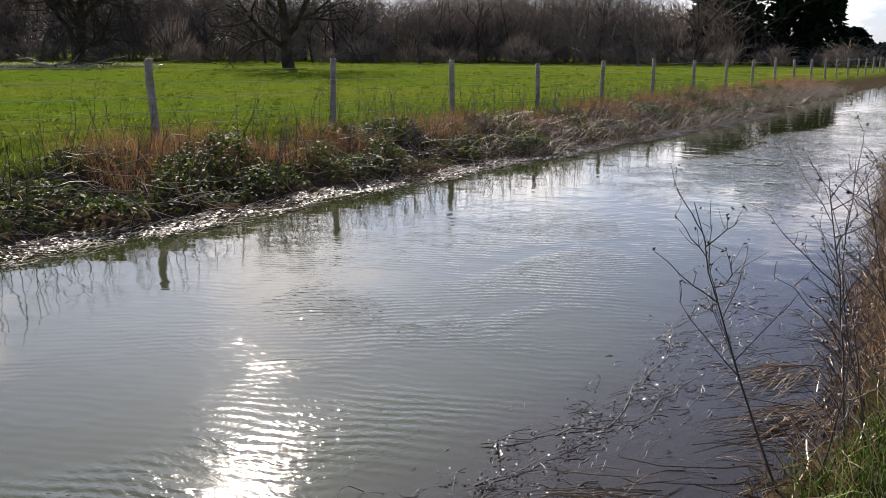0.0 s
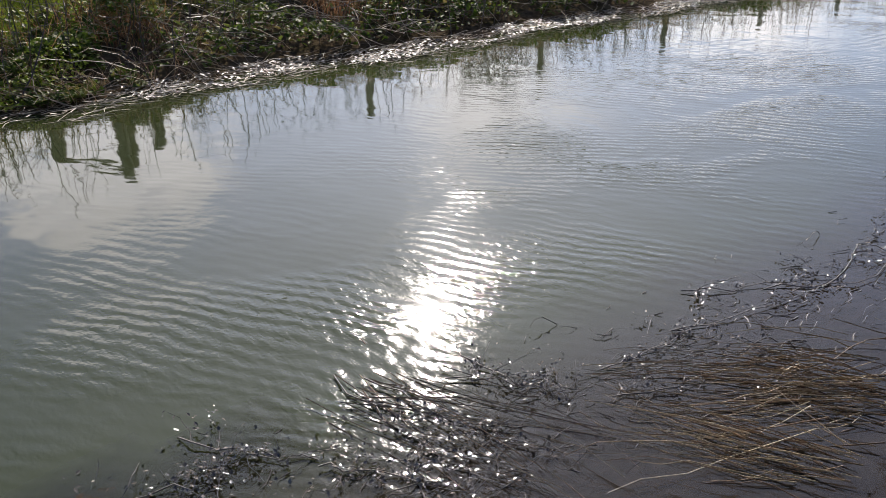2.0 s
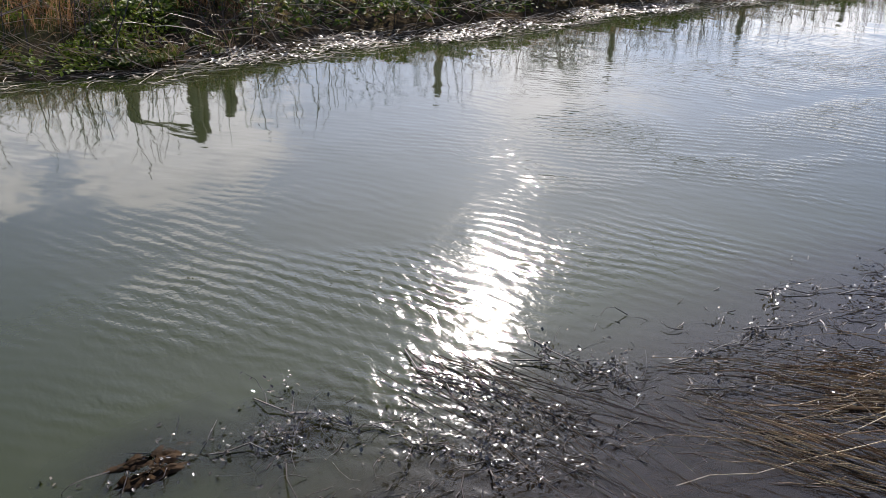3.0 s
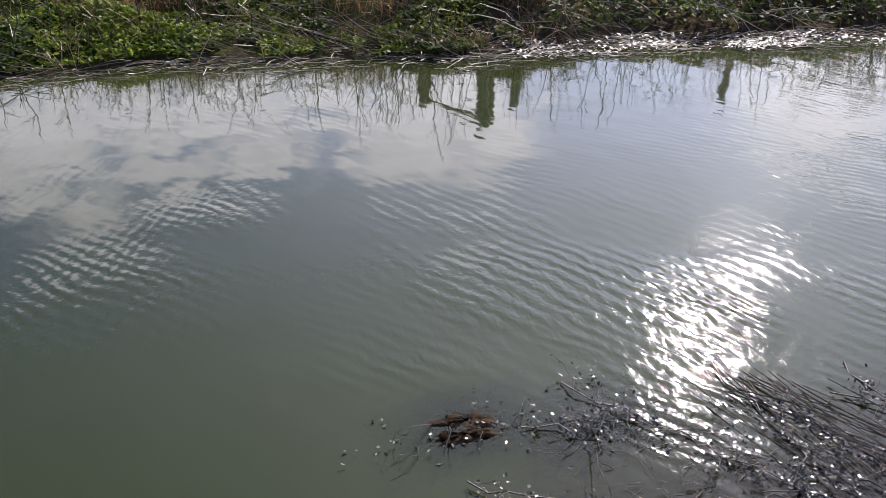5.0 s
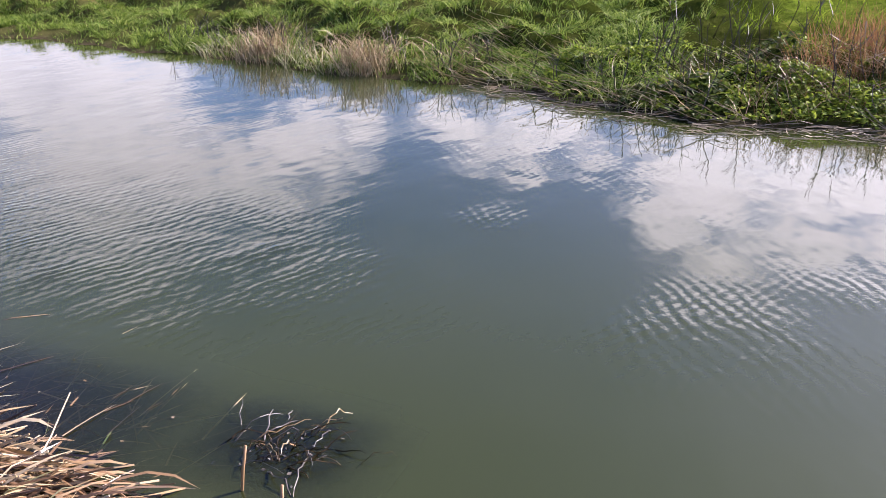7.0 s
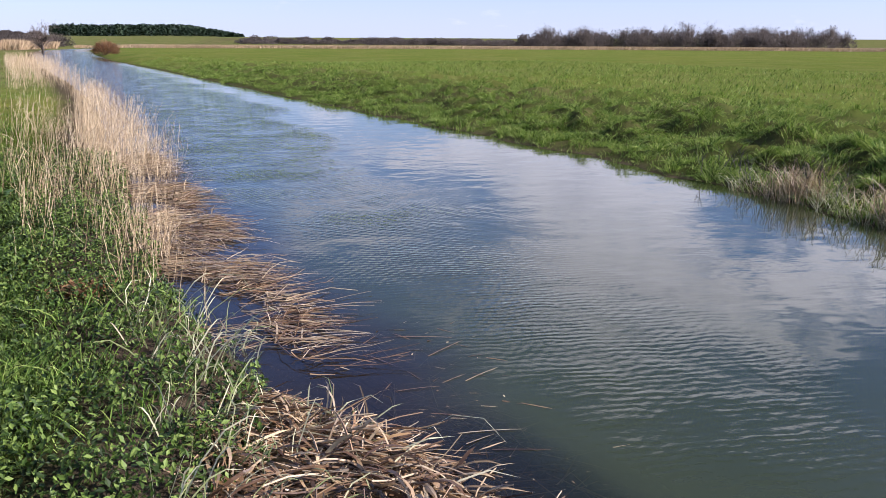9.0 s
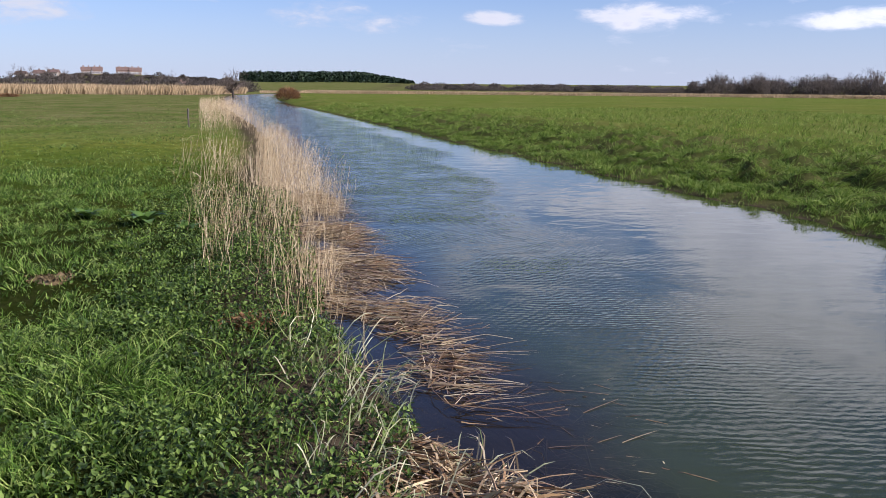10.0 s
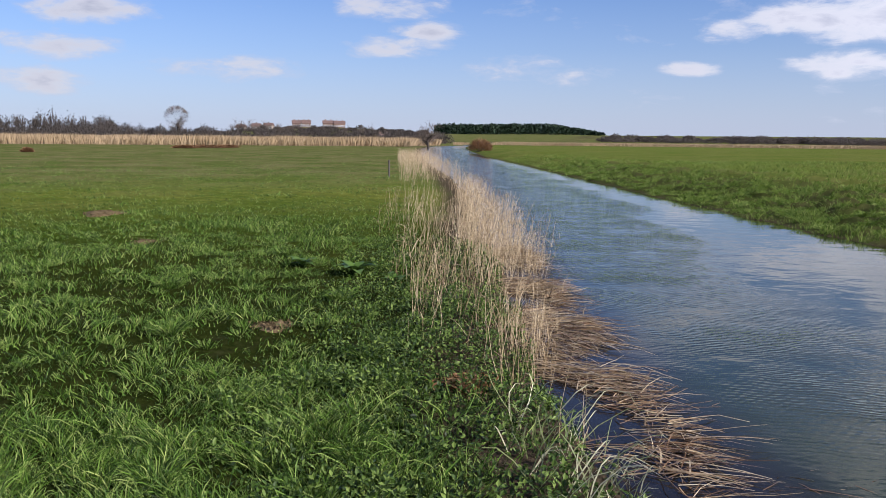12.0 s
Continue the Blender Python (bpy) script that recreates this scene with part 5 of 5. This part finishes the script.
    e = a + np.stack([l * np.cos(th), l * np.sin(th), rng.normal(-0.02, 0.05, n)], 1)
    e[:, 2] = np.minimum(e[:, 2], 0.004)
    stuff("sunken_reeds", blades(a, e, 0.008, rng, 0.015, 4), STRAW, "half-sunken brown reed leaves in the shallows", "reeds")
    # leafy ground cover on the bank edge
    x, y, d = scatter(rng, 190000, -14, 2.4, 0.0, 2.2, -1)
    m = lumps(x, y, 2.4, 3.3)
    k = rng.uniform(0, 1, len(x)) < (0.46 + 0.55 * m + 0.95 * lumps(x, y, 8.0, 1.0)) * (1 - 0.85 * ease((d - 1.0) / 1.1)) * np.where(x < -9, 0.6, 1.0)
    x, y, m = x[k], y[k], m[k]
    c = np.stack([x, y, height(x, y) + 0.015 + (0.05 + 0.14 * np.maximum(m + 0.3, 0) + 0.10 * np.maximum(lumps(x, y, 8.0, 1.0), 0)) * rng.uniform(0.05, 1, len(x))], 1)
    stuff("ground_ivy", leaves(c, rng.uniform(0.009, 0.026, len(x)), rng, 1.2, 1.9), NETTLE, "low nettles and ground ivy on the near bank", "nettles")
    # arching sedge at the corner
    n = 210
    x = np.concatenate([rng.uniform(-5.6, -3.2, n), rng.uniform(-3.4, -2.0, n // 2)])
    y = near_y(x) - rng.uniform(-0.12, 0.5, len(x))
    k = lumps(x, y, 2.7, 0.3) > -0.25
    x, y = x[k], y[k]
    stuff("corner_sedge", sward(rng, x, y, rng.uniform(0.10, 0.30, len(x)), 0.008, 0.7, 4, 0.35, (0.2, 0.3)), SEDGE, "pale arching sedge leaves at the bank corner", "sedge")


build_near_bank()

# ---------------------------------------------------------------- single plants and patches on the near bank
def dock_plant(x, y, n, size, seed):
    rng = np.random.default_rng(seed)
    d = tagged(new("dock_plant"), "broad-leaved green dock growing in the near pasture", "plant", group="docks in the pasture")
    d.location = (x, y, float(height(x, y)))
    for k in range(n):
        th, l, up = 2.4 * k + rng.normal(0, 0.3), size * rng.uniform(0.7, 1.2), rng.uniform(0.5, 1.15)
        bm = bmesh.new()
        rows = []
        for j in range(6):
            u = j / 5
            w = 0.22 * l * math.sin(math.pi * min(0.98, 0.12 + 0.86 * u)) * (1 if j < 5 else 0.1)
            r, z = l * u * math.cos(up * (1 - 0.5 * u)), l * (u * math.sin(up) - 0.45 * u * u) + 0.02
            rows.append([bm.verts.new((r, s * w, z + abs(s) * w * 0.25 + 0.006 * math.sin(9 * u + k) * s)) for s in (-1, 0, 1)])
        for a, b in zip(rows, rows[1:]):
            bm.faces.new((a[0], a[1], b[1], b[0]))
            bm.faces.new((a[1], a[2], b[2], b[1]))
        me = bpy.data.meshes.new("leaf")
        bm.to_mesh(me)
        bm.free()
        me.materials.append(DOCK)
        for p in me.polygons:
            p.use_smooth = True
        part("leaf", me, d).rotation_euler = (0, 0, th)
    return d


dock_plant(-11.2, 0.33, 13, 0.34, 1)
dock_plant(-11.9, -0.35, 8, 0.24, 2)
dock_plant(-10.5, 0.75, 9, 0.26, 3)


def soil_patch(x, y, r, seed, litter=False):
    """A low crumbly heap of soil, or a drift of dead leaves."""
    rng = np.random.default_rng(seed)
    name = "leaf_litter" if litter else "molehill"
    p = tagged(new(name), "drift of dry brown leaves and straw on the bank" if litter else "small low molehill of bare brown soil in the grass", "leaf pile" if litter else "molehill")
    p.location = (x, y, float(height(x, y)))
    n = 22
    th, rr = np.linspace(0, 2 * np.pi, n, endpoint=False), np.linspace(0.08, 1, 6)
    R = r * rr[:, None] * (1 + 0.15 * np.sin(3 * th + seed) + rng.normal(0, 0.06, (6, n)))
    Z = 0.16 * r * (1 - rr[:, None] ** 2) + rng.normal(0, 0.014, (6, n)) - 0.02 * (rr[:, None] > 0.9)
    v = np.stack([R * np.cos(th), R * np.sin(th), Z], 2).reshape(-1, 3)
    i = np.arange(6 * n).reshape(6, n)
    f = np.stack([i[:-1], np.roll(i, -1, 1)[:-1], np.roll(i, -1, 1)[1:], i[1:]], 2)[:, :, ::-1].reshape(-1, 4)
    v = np.concatenate([v, [(0, 0, 0.17 * r)]])
    part("mound", mesh_of("mound", v, f, SOIL, True), p)
    if litter:
        c = rng.normal(0, 0.5, (500, 3)) * (r, r, 0)
        c[:, 2] = 0.06 + rng.uniform(0, 0.06, 500)
        tagged(part("dead_leaves", mesh_of("dead_leaves", *leaves(c, rng.uniform(0.015, 0.035, 500), rng, 0.6, 2.0), RUST), p), kind="stuff")
    else:
        c = rng.normal(0, 0.5, (160, 3)) * (r, r, 0)
        c[:, 2] = 0.05 * r + rng.uniform(0.0, 0.03, 160)
        tagged(part("crumbs", mesh_of("crumbs", *leaves(c, rng.uniform(0.015, 0.04, 160), rng, 1.0, 1.0), SOIL), p), kind="stuff")
    return p


soil_patch(-8.3, -0.55, 0.20, 1)
soil_patch(-19.5, -4.8, 0.45, 2)
soil_patch(-14.5, -2.9, 0.22, 4)
soil_patch(-6.25, 0.88, 0.17, 3, True)


def tussock(x, y, r, h, seed):
    rng = np.random.default_rng(seed)
    t = tagged(new("grass_tussock"), "dark tussock of long arching grass in the pasture", "grass", group="tussocks in the near pasture")
    n = 420
    th, q = rng.uniform(0, 2 * np.pi, n), r * 0.35 * np.sqrt(rng.uniform(0, 1, n))
    b = np.stack([q * np.cos(th), q * np.sin(th), 0 * th], 1)
    l = rng.uniform(0.5, 1.0, n) * h
    e = b + np.stack([np.cos(th) * l * 0.9, np.sin(th) * l * 0.9, l * rng.uniform(0.25, 0.9, n)], 1)
    t.location = (x, y, float(height(x, y)) - 0.01)
    tagged(part("long_grass", mesh_of("long_grass", *blades(b, e, 0.006, rng, 0.3, 4), GRASS), t), kind="stuff")
    return t


for k, (x, y, r) in enumerate(((-6.5, -0.2, 0.4), (-7.2, 0.26, 0.3), (-8.1, -1.4, 0.35), (-5.2, 0.1, 0.3), (-9.6, 0.1, 0.35), (-4.9, -0.9, 0.3), (-10.4, -1.8, 0.4), (-12.9, -0.6, 0.4))):
    tussock(x, y, r, 0.16, 70 + k)


def short_post(x, y, h, seed):
    p = tagged(new("short_post"), "short dark weathered post on the near bank", "post", group="short posts by the reeds")
    p.location = (x, y, float(height(x, y)))
    me = post_mesh(h, 0.035, seed)
    me.materials[0] = TWIG
    part("shaft", me, p)


short_post(-37.6, 2.85, 0.75, 32)


# ---------------------------------------------------------------- weeds and flotsam by the near bank
def dead_weed(x, y, h, lean, seed, branches=11):
    """A tall branching dead weed with small seed heads."""
    rng = np.random.default_rng(seed)
    w = tagged(new("dead_weed"), "tall branching dead weed stalk with dark seed heads", "plant", group="dead weeds on the near bank")
    w.location = (x, y, max(float(height(x, y)), 0.0) - 0.02)
    top = np.array((lean[0], lean[1], h))
    main = bent([np.zeros(3)], [top], rng, 9, 0.03, 0.008)
    part("stem", mesh_of("stem", *tubes(main, 0.0065, 5, 0.3), TWIG, True), w)
    heads = []
    for k in range(branches):
        u = 0.35 + 0.6 * k / branches
        i = min(int(u * 8), 7)
        at = main[0, i] * (1 - (u * 8 - i)) + main[0, i + 1] * (u * 8 - i)
        th, l = 2.4 * k + rng.normal(0, 0.4), h * rng.uniform(0.18, 0.42) * (1.2 - 0.6 * u)
        end = at + np.array((math.cos(th) * l * 0.75, math.sin(th) * l * 0.75, l * rng.uniform(0.5, 0.9)))
        br = bent([at], [end], rng, 6, 0.05, 0.02)
        pieces = [tubes(br, 0.0032, 4, 0.4)]
        m = int(rng.integers(3, 6))
        a = br[0, rng.integers(2, 6, m)]
        e = a + np.stack([rng.normal(0, 0.05, m), rng.normal(0, 0.05, m), rng.uniform(0.02, 0.09, m)], 1)
        pieces.append(tubes(bent(a, e, rng, 4, 0.05, 0.02), 0.0016, 4))
        part("branch", mesh_of("branch", *join(pieces), TWIG), w)
        heads += [end, *e[: m - 1]]
    c = np.repeat(np.array(heads), 3, 0) + rng.normal(0, 0.006, (3 * len(heads), 3))
    tagged(part("seed_heads", mesh_of("seed_heads", *leaves(c, rng.uniform(0.006, 0.015, len(c)), rng, 1.2, 1.4), TWIG), w, "small dark dried seed heads"), kind="stuff")
    return w


dead_weed(3.30, 0.36, 1.18, (-0.05, 0.42), 1, 12)
dead_weed(3.75, 0.16, 1.22, (0.22, 0.22), 2, 14)
dead_weed(4.05, 0.02, 1.30, (0.12, 0.16), 4, 10)
dead_weed(3.42, 0.24, 0.75, (0.1, -0.05), 5, 7)
dead_weed(4.4, 0.12, 1.25, (0.15, 0.2), 6, 14)
dead_weed(4.75, -0.02, 1.15, (-0.1, 0.3), 7, 12)
dead_weed(3.9, 0.1, 0.8, (0.2, 0.2), 8, 9)


def floating_branch(points, seed, leafy=60, spread=0.16, label="dark wet branch with limp leaves floating in the shallows"):
    """A thin sodden branch along a line on the water, with side twigs and glistening leaves."""
    rng = np.random.default_rng(seed)
    p = np.array([(x, y, 0.004 + 0.01 * rng.uniform(0, 1)) for x, y in points])
    f = tagged(new("floating_branch"), label, "branch", group="flotsam in the near shallows")
    f.location = tuple(p[0])
    p = p - p[0]
    u = np.linspace(0, len(p) - 1, 10)
    line = np.stack([np.interp(u, np.arange(len(p)), p[:, k]) for k in range(3)], 1) + rng.normal(0, 0.012, (10, 3)) * (1, 1, 0.5)
    part("stem", mesh_of("stem", *tubes(line[None], 0.003, 5, 0.35), TWIG, True), f)
    n = 8
    i = rng.integers(1, 10, n)
    a = line[i]
    th = rng.uniform(0, 2 * np.pi, n)
    l = rng.uniform(0.3, 1.0, n) * spread * 1.3
    e = a + np.stack([l * np.cos(th), l * np.sin(th), rng.normal(0.015, 0.02, n)], 1)
    e[:, 2] = np.maximum(e[:, 2], -0.005)
    side = bent(a, e, rng, 5, 0.10, 0.04)
    for k in range(n):
        part("twig", mesh_of("twig", *tubes(side[k:k + 1], 0.0015, 4), TWIG), f)
    c = np.concatenate([side[rng.integers(0, n, leafy), rng.integers(1, 5, leafy)], line[rng.integers(2, 10, leafy // 2)]])
    c = c + rng.normal(0, 0.02, c.shape) * (1, 1, 0.4)
    c[:, 2] = np.maximum(c[:, 2], 0.0) + 0.004
    tagged(part("limp_leaves", mesh_of("limp_leaves", *leaves(c, rng.uniform(0.006, 0.013, len(c)), rng, 0.8, 1.6), DEBRIS), f, "small wet leaves that catch the sun"), kind="stuff")
    return f


BRANCHES = [
    ([(1.54, 2.16), (1.51, 1.82), (1.50, 1.51), (1.55, 1.2)], 90), ([(1.62, 2.05), (1.66, 1.7), (1.75, 1.3)], 80),
    ([(1.2, 1.8), (1.3, 1.65), (1.45, 1.35)], 90), ([(1.3, 1.45), (1.45, 1.6), (1.6, 1.85)], 80),
    ([(2.01, 1.99), (1.96, 1.72), (2.04, 1.46)], 60), ([(1.81, 1.85), (1.96, 1.7), (2.1, 1.5)], 40),
    ([(0.97, 2.25), (1.06, 2.03), (1.14, 1.89), (1.35, 1.8)], 70), ([(0.73, 2.08), (0.91, 1.94), (0.98, 1.98)], 50),
    ([(3.03, 1.6), (3.2, 1.42), (3.63, 1.23)], 70), ([(2.27, 1.5), (2.47, 1.43), (2.85, 1.4)], 70),
    ([(2.13, 1.35), (2.4, 1.2), (2.8, 1.1)], 60), ([(2.59, 1.5), (3.0, 1.3), (3.5, 1.15)], 60),
    ([(3.5, 1.15), (4.0, 1.2), (4.7, 1.2)], 60), ([(3.3, 1.35), (3.7, 1.05), (4.4, 0.95)], 50),
    ([(4.7, 1.22), (5.2, 1.3), (5.9, 1.25)], 50), ([(0.45, 1.9), (0.7, 1.72), (1.0, 1.6)], 60), ([(5.6, 1.2), (6.2, 1.15), (6.9, 1.2)], 40),
]
for k, (line, leafy) in enumerate(BRANCHES):
    floating_branch(line, 200 + k, int(1.5 * leafy))


def weed_mound(x, y, rx, ry, top, turn, seed, label, k=14):
    """A sodden clump of weed that just breaks the surface, with twigs caught on it."""
    rng = np.random.default_rng(seed)
    w = tagged(new("weed_clump"), label, "weed", group="weed clumps in the river")
    w.location, w.rotation_euler = (x, y, 0), (0, 0, radians(turn))
    n, m = 26, 9
    th, rr = np.linspace(0, 2 * np.pi, n, endpoint=False), np.linspace(0.06, 1, m)
    R = rr[:, None] * (1 + 0.14 * np.sin(3 * th + seed) + 0.10 * np.sin(7 * th) + rng.normal(0, 0.04, (m, n)))
    Z = top - (top + 0.14) * rr[:, None] ** 4 + rng.normal(0, 0.007, (m, n))
    v = np.stack([R * rx * np.cos(th), R * ry * np.sin(th), Z], 2).reshape(-1, 3)
    i = np.arange(m * n).reshape(m, n)
    f = np.stack([i[:-1], np.roll(i, -1, 1)[:-1], np.roll(i, -1, 1)[1:], i[1:]], 2)[:, :, ::-1].reshape(-1, 4)
    part("mass", mesh_of("mass", v, f, WEED, True), w)
    a = np.stack([rng.normal(0, 0.5, k) * rx, rng.normal(0, 0.5, k) * ry, rng.uniform(-0.03, max(top, 0) + 0.02, k)], 1)
    e = a + np.stack([rng.normal(0, 0.10, k), rng.normal(0, 0.10, k), rng.uniform(-0.02, 0.06, k)], 1)
    lines = bent(a, e, rng, 5, 0.2, 0.06)
    for j in range(k):
        part("twig", mesh_of("twig", *tubes(lines[j:j + 1], 0.0025, 4), TWIG), w)
    c = np.stack([rng.normal(0, 0.8, 44) * rx, rng.normal(0, 0.8, 44) * ry, rng.uniform(0, max(top, 0) + 0.01, 44)], 1)
    tagged(part("litter", mesh_of("litter", *leaves(c, rng.uniform(0.006, 0.014, 44), rng, 0.7, 1.6), DEBRIS), w), kind="stuff")
    return w


weed_mound(0.58, 2.17, 0.24, 0.11, 0.004, -8, 5, "sodden brown weed clump just under the surface", 6)
weed_mound(0.54, 2.10, 0.21, 0.06, 0.009, -6, 8, "dark sodden weed raft breaking the surface", 8)
weed_mound(-1.82, 2.1, 0.17, 0.10, -0.03, 20, 6, "drowned brown plant clump with broken stalks", 3)
weed_mound(0.98, 1.93, 0.2, 0.09, -0.02, -30, 7, "dark drowned weed close under the surface", 6)


def drowned_stalks():
    rng = np.random.default_rng(17)
    s = tagged(new("drowned_stalks"), "curling brown stalks and cut reeds standing out of the water", "plant")
    s.location = (-1.8, 2.1, 0)
    u = np.linspace(0, 1, 8)
    for k in range(40):
        a = np.array((rng.normal(-0.04, 0.13), rng.normal(0, 0.08)))
        way, l, up = rng.normal(0.3, 1.0), rng.uniform(0.08, 0.24), rng.uniform(0.015, 0.06)
        arc = np.stack([a[0] + l * u * math.cos(way), a[1] + l * u * math.sin(way), -0.02 + up * np.sin(np.pi * np.minimum(u * rng.uniform(0.55, 1.0), 1)) * 1.2], 1) + rng.normal(0, 0.004, (8, 3))
        part("stalk", mesh_of("stalk", *tubes(arc[None], rng.uniform(0.0015, 0.0042), 4), REED_WET if k % 5 == 0 else (TWIG if k % 2 else WEED)), s)
    for x, y, h in ((-0.02, -0.22, 0.16), (0.16, -0.3, 0.12)):
        part("cut_reed", mesh_of("cut_reed", *tubes(bent([(x, y, -0.1)], [(x + 0.03, y + 0.02, h)], rng, 4, 0.02, 0.0), 0.006, 5, 0.9), STRAW, True), s)


drowned_stalks()


def near_right_margin():
    rng = np.random.default_rng(29)
    # bundles of brown reed stalks lying out from the bank
    n = 300
    x = rng.uniform(2.5, 7.5, n)
    y = near_y(x) + rng.uniform(-0.35, 0.5, n) - 0.3 * ease((x - 2.6) / 1.2)
    a = np.stack([x, y, np.maximum(height(x, y), 0) + rng.uniform(0.0, 0.05, n)], 1)
    th, l = rng.normal(np.interp(x, (2.4, 4.5), (radians(112), radians(155))), 0.4, n), rng.uniform(0.15, 0.6, n)
    e = a + np.stack([l * np.cos(th), l * np.sin(th), rng.normal(0, 0.03, n)], 1)
    e[:, 2] = np.maximum(e[:, 2], 0.0)
    stuff("brown_stalks", tubes(bent(a, e, rng, 5, 0.05, 0.02), rng.uniform(0.0018, 0.0044, n), 3), REED_WET, "brown reed stalks lying out from the near bank", "reeds")
    # a sheaf of drowned stalks pointing out into the stream
    # two thick bundles combed out by the current
    pa, pe = [], []
    for (x0, y0), (x1, y1), wide, m in (((2.85, 0.62), (2.2, 1.40), 0.15, 60), ((3.0, 0.70), (2.5, 1.30), 0.16, 36), ((2.30, 0.55), (2.05, 1.34), 0.13, 60), ((4.9, 0.45), (4.2, 0.8), 0.12, 50), ((4.3, 0.3), (3.7, 0.7), 0.12, 50)):
        u0, u1, off = rng.uniform(0, 0.45, m), rng.uniform(0.5, 1.1, m), rng.normal(0, wide, m)
        fan = rng.normal(0, 0.5, m) * wide
        nx, ny = (y1 - y0), -(x1 - x0)
        k = 1 / math.hypot(nx, ny)
        pa.append(np.stack([x0 + (x1 - x0) * u0 + nx * k * off * 0.6, y0 + (y1 - y0) * u0 + ny * k * off * 0.6, rng.uniform(0.0, 0.06, m)], 1))
        pe.append(np.stack([x0 + (x1 - x0) * u1 + nx * k * (off + fan), y0 + (y1 - y0) * u1 + ny * k * (off + fan), rng.uniform(-0.005, 0.025, m)], 1))
    pa, pe = np.concatenate(pa), np.concatenate(pe)
    stuff("combed_reeds", [tubes(bent(pa[::2], pe[::2], rng, 6, 0.05, 0.02), rng.uniform(0.0014, 0.0032, len(pa[::2])), 3)], REED, "pale reed stalks lying in bundles at the near bank", "reeds")
    pa, pe = pa[1::2], pe[1::2]
    stuff("combed_reeds", [tubes(bent(pa, pe, rng, 6, 0.05, 0.02), rng.uniform(0.0012, 0.0032, len(pa)), 3)], STRAW, "orange-brown reed bundles combed out by the current", "reeds")
    m = 30
    a = np.stack([1.62 + rng.normal(0, 0.14, m), 2.02 + rng.normal(0, 0.12, m), rng.uniform(0.0, 0.02, m)], 1)
    e = np.stack([1.78 + rng.normal(0, 0.22, m), 1.12 + rng.normal(0, 0.12, m), rng.uniform(0.0, 0.03, m)], 1)
    stuff("drowned_sheaf", tubes(bent(a, e, rng, 6, 0.03, 0.01), rng.uniform(0.0016, 0.003, m), 4), REED_WET, "sheaf of thin grey drowned stalks in the shallows", "stalks")
    # straw and long grass on the bank itself
    n = 7200
    x = rng.uniform(2.6, 16, n)
    y = near_y(x) - rng.uniform(-0.1, 0.9, n)
    stuff("bank_straw", sward(rng, x, y, rng.uniform(0.12, 0.4, n) * np.interp(x, (2.6, 3.4, 4.5), (0.15, 0.5, 1.0)), 0.005, 0.6, 3, 0.25, (-0.1, 0.3)), STRAW, "straw-coloured dead grass over the near bank edge", "grass")
    n = 2600
    x = rng.uniform(2.3, 4.6, n)
    y = near_y(x) - rng.uniform(0.12, 1.0, n)
    stuff("bank_grass", sward(rng, x, y, rng.uniform(0.06, 0.2, n), 0.006, 0.5, 3, 0.25), GRASS, "long green grass on the near bank edge", "grass")
    # fine black flotsam
    n = 560
    x = rng.uniform(0.9, 6.5, n)
    y = np.interp(x, (0.9, 1.6, 3, 5, 6.5), (1.75, 1.55, 1.2, 0.95, 0.95)) + rng.normal(0, 0.2, n)
    a = np.stack([x, y, rng.uniform(0.001, 0.012, n)], 1)
    th, l = rng.normal(2.8, 0.6, n), rng.uniform(0.02, 0.14, n)
    e = a + np.stack([l * np.cos(th), l * np.sin(th), rng.normal(0, 0.008, n)], 1)
    stuff("black_flotsam", tubes(bent(a, e, rng, 4, 0.12, 0.05), rng.uniform(0.0012, 0.003, n), 3), TWIG, "fine dark twigs floating along the near margin", "flotsam")


near_right_margin()
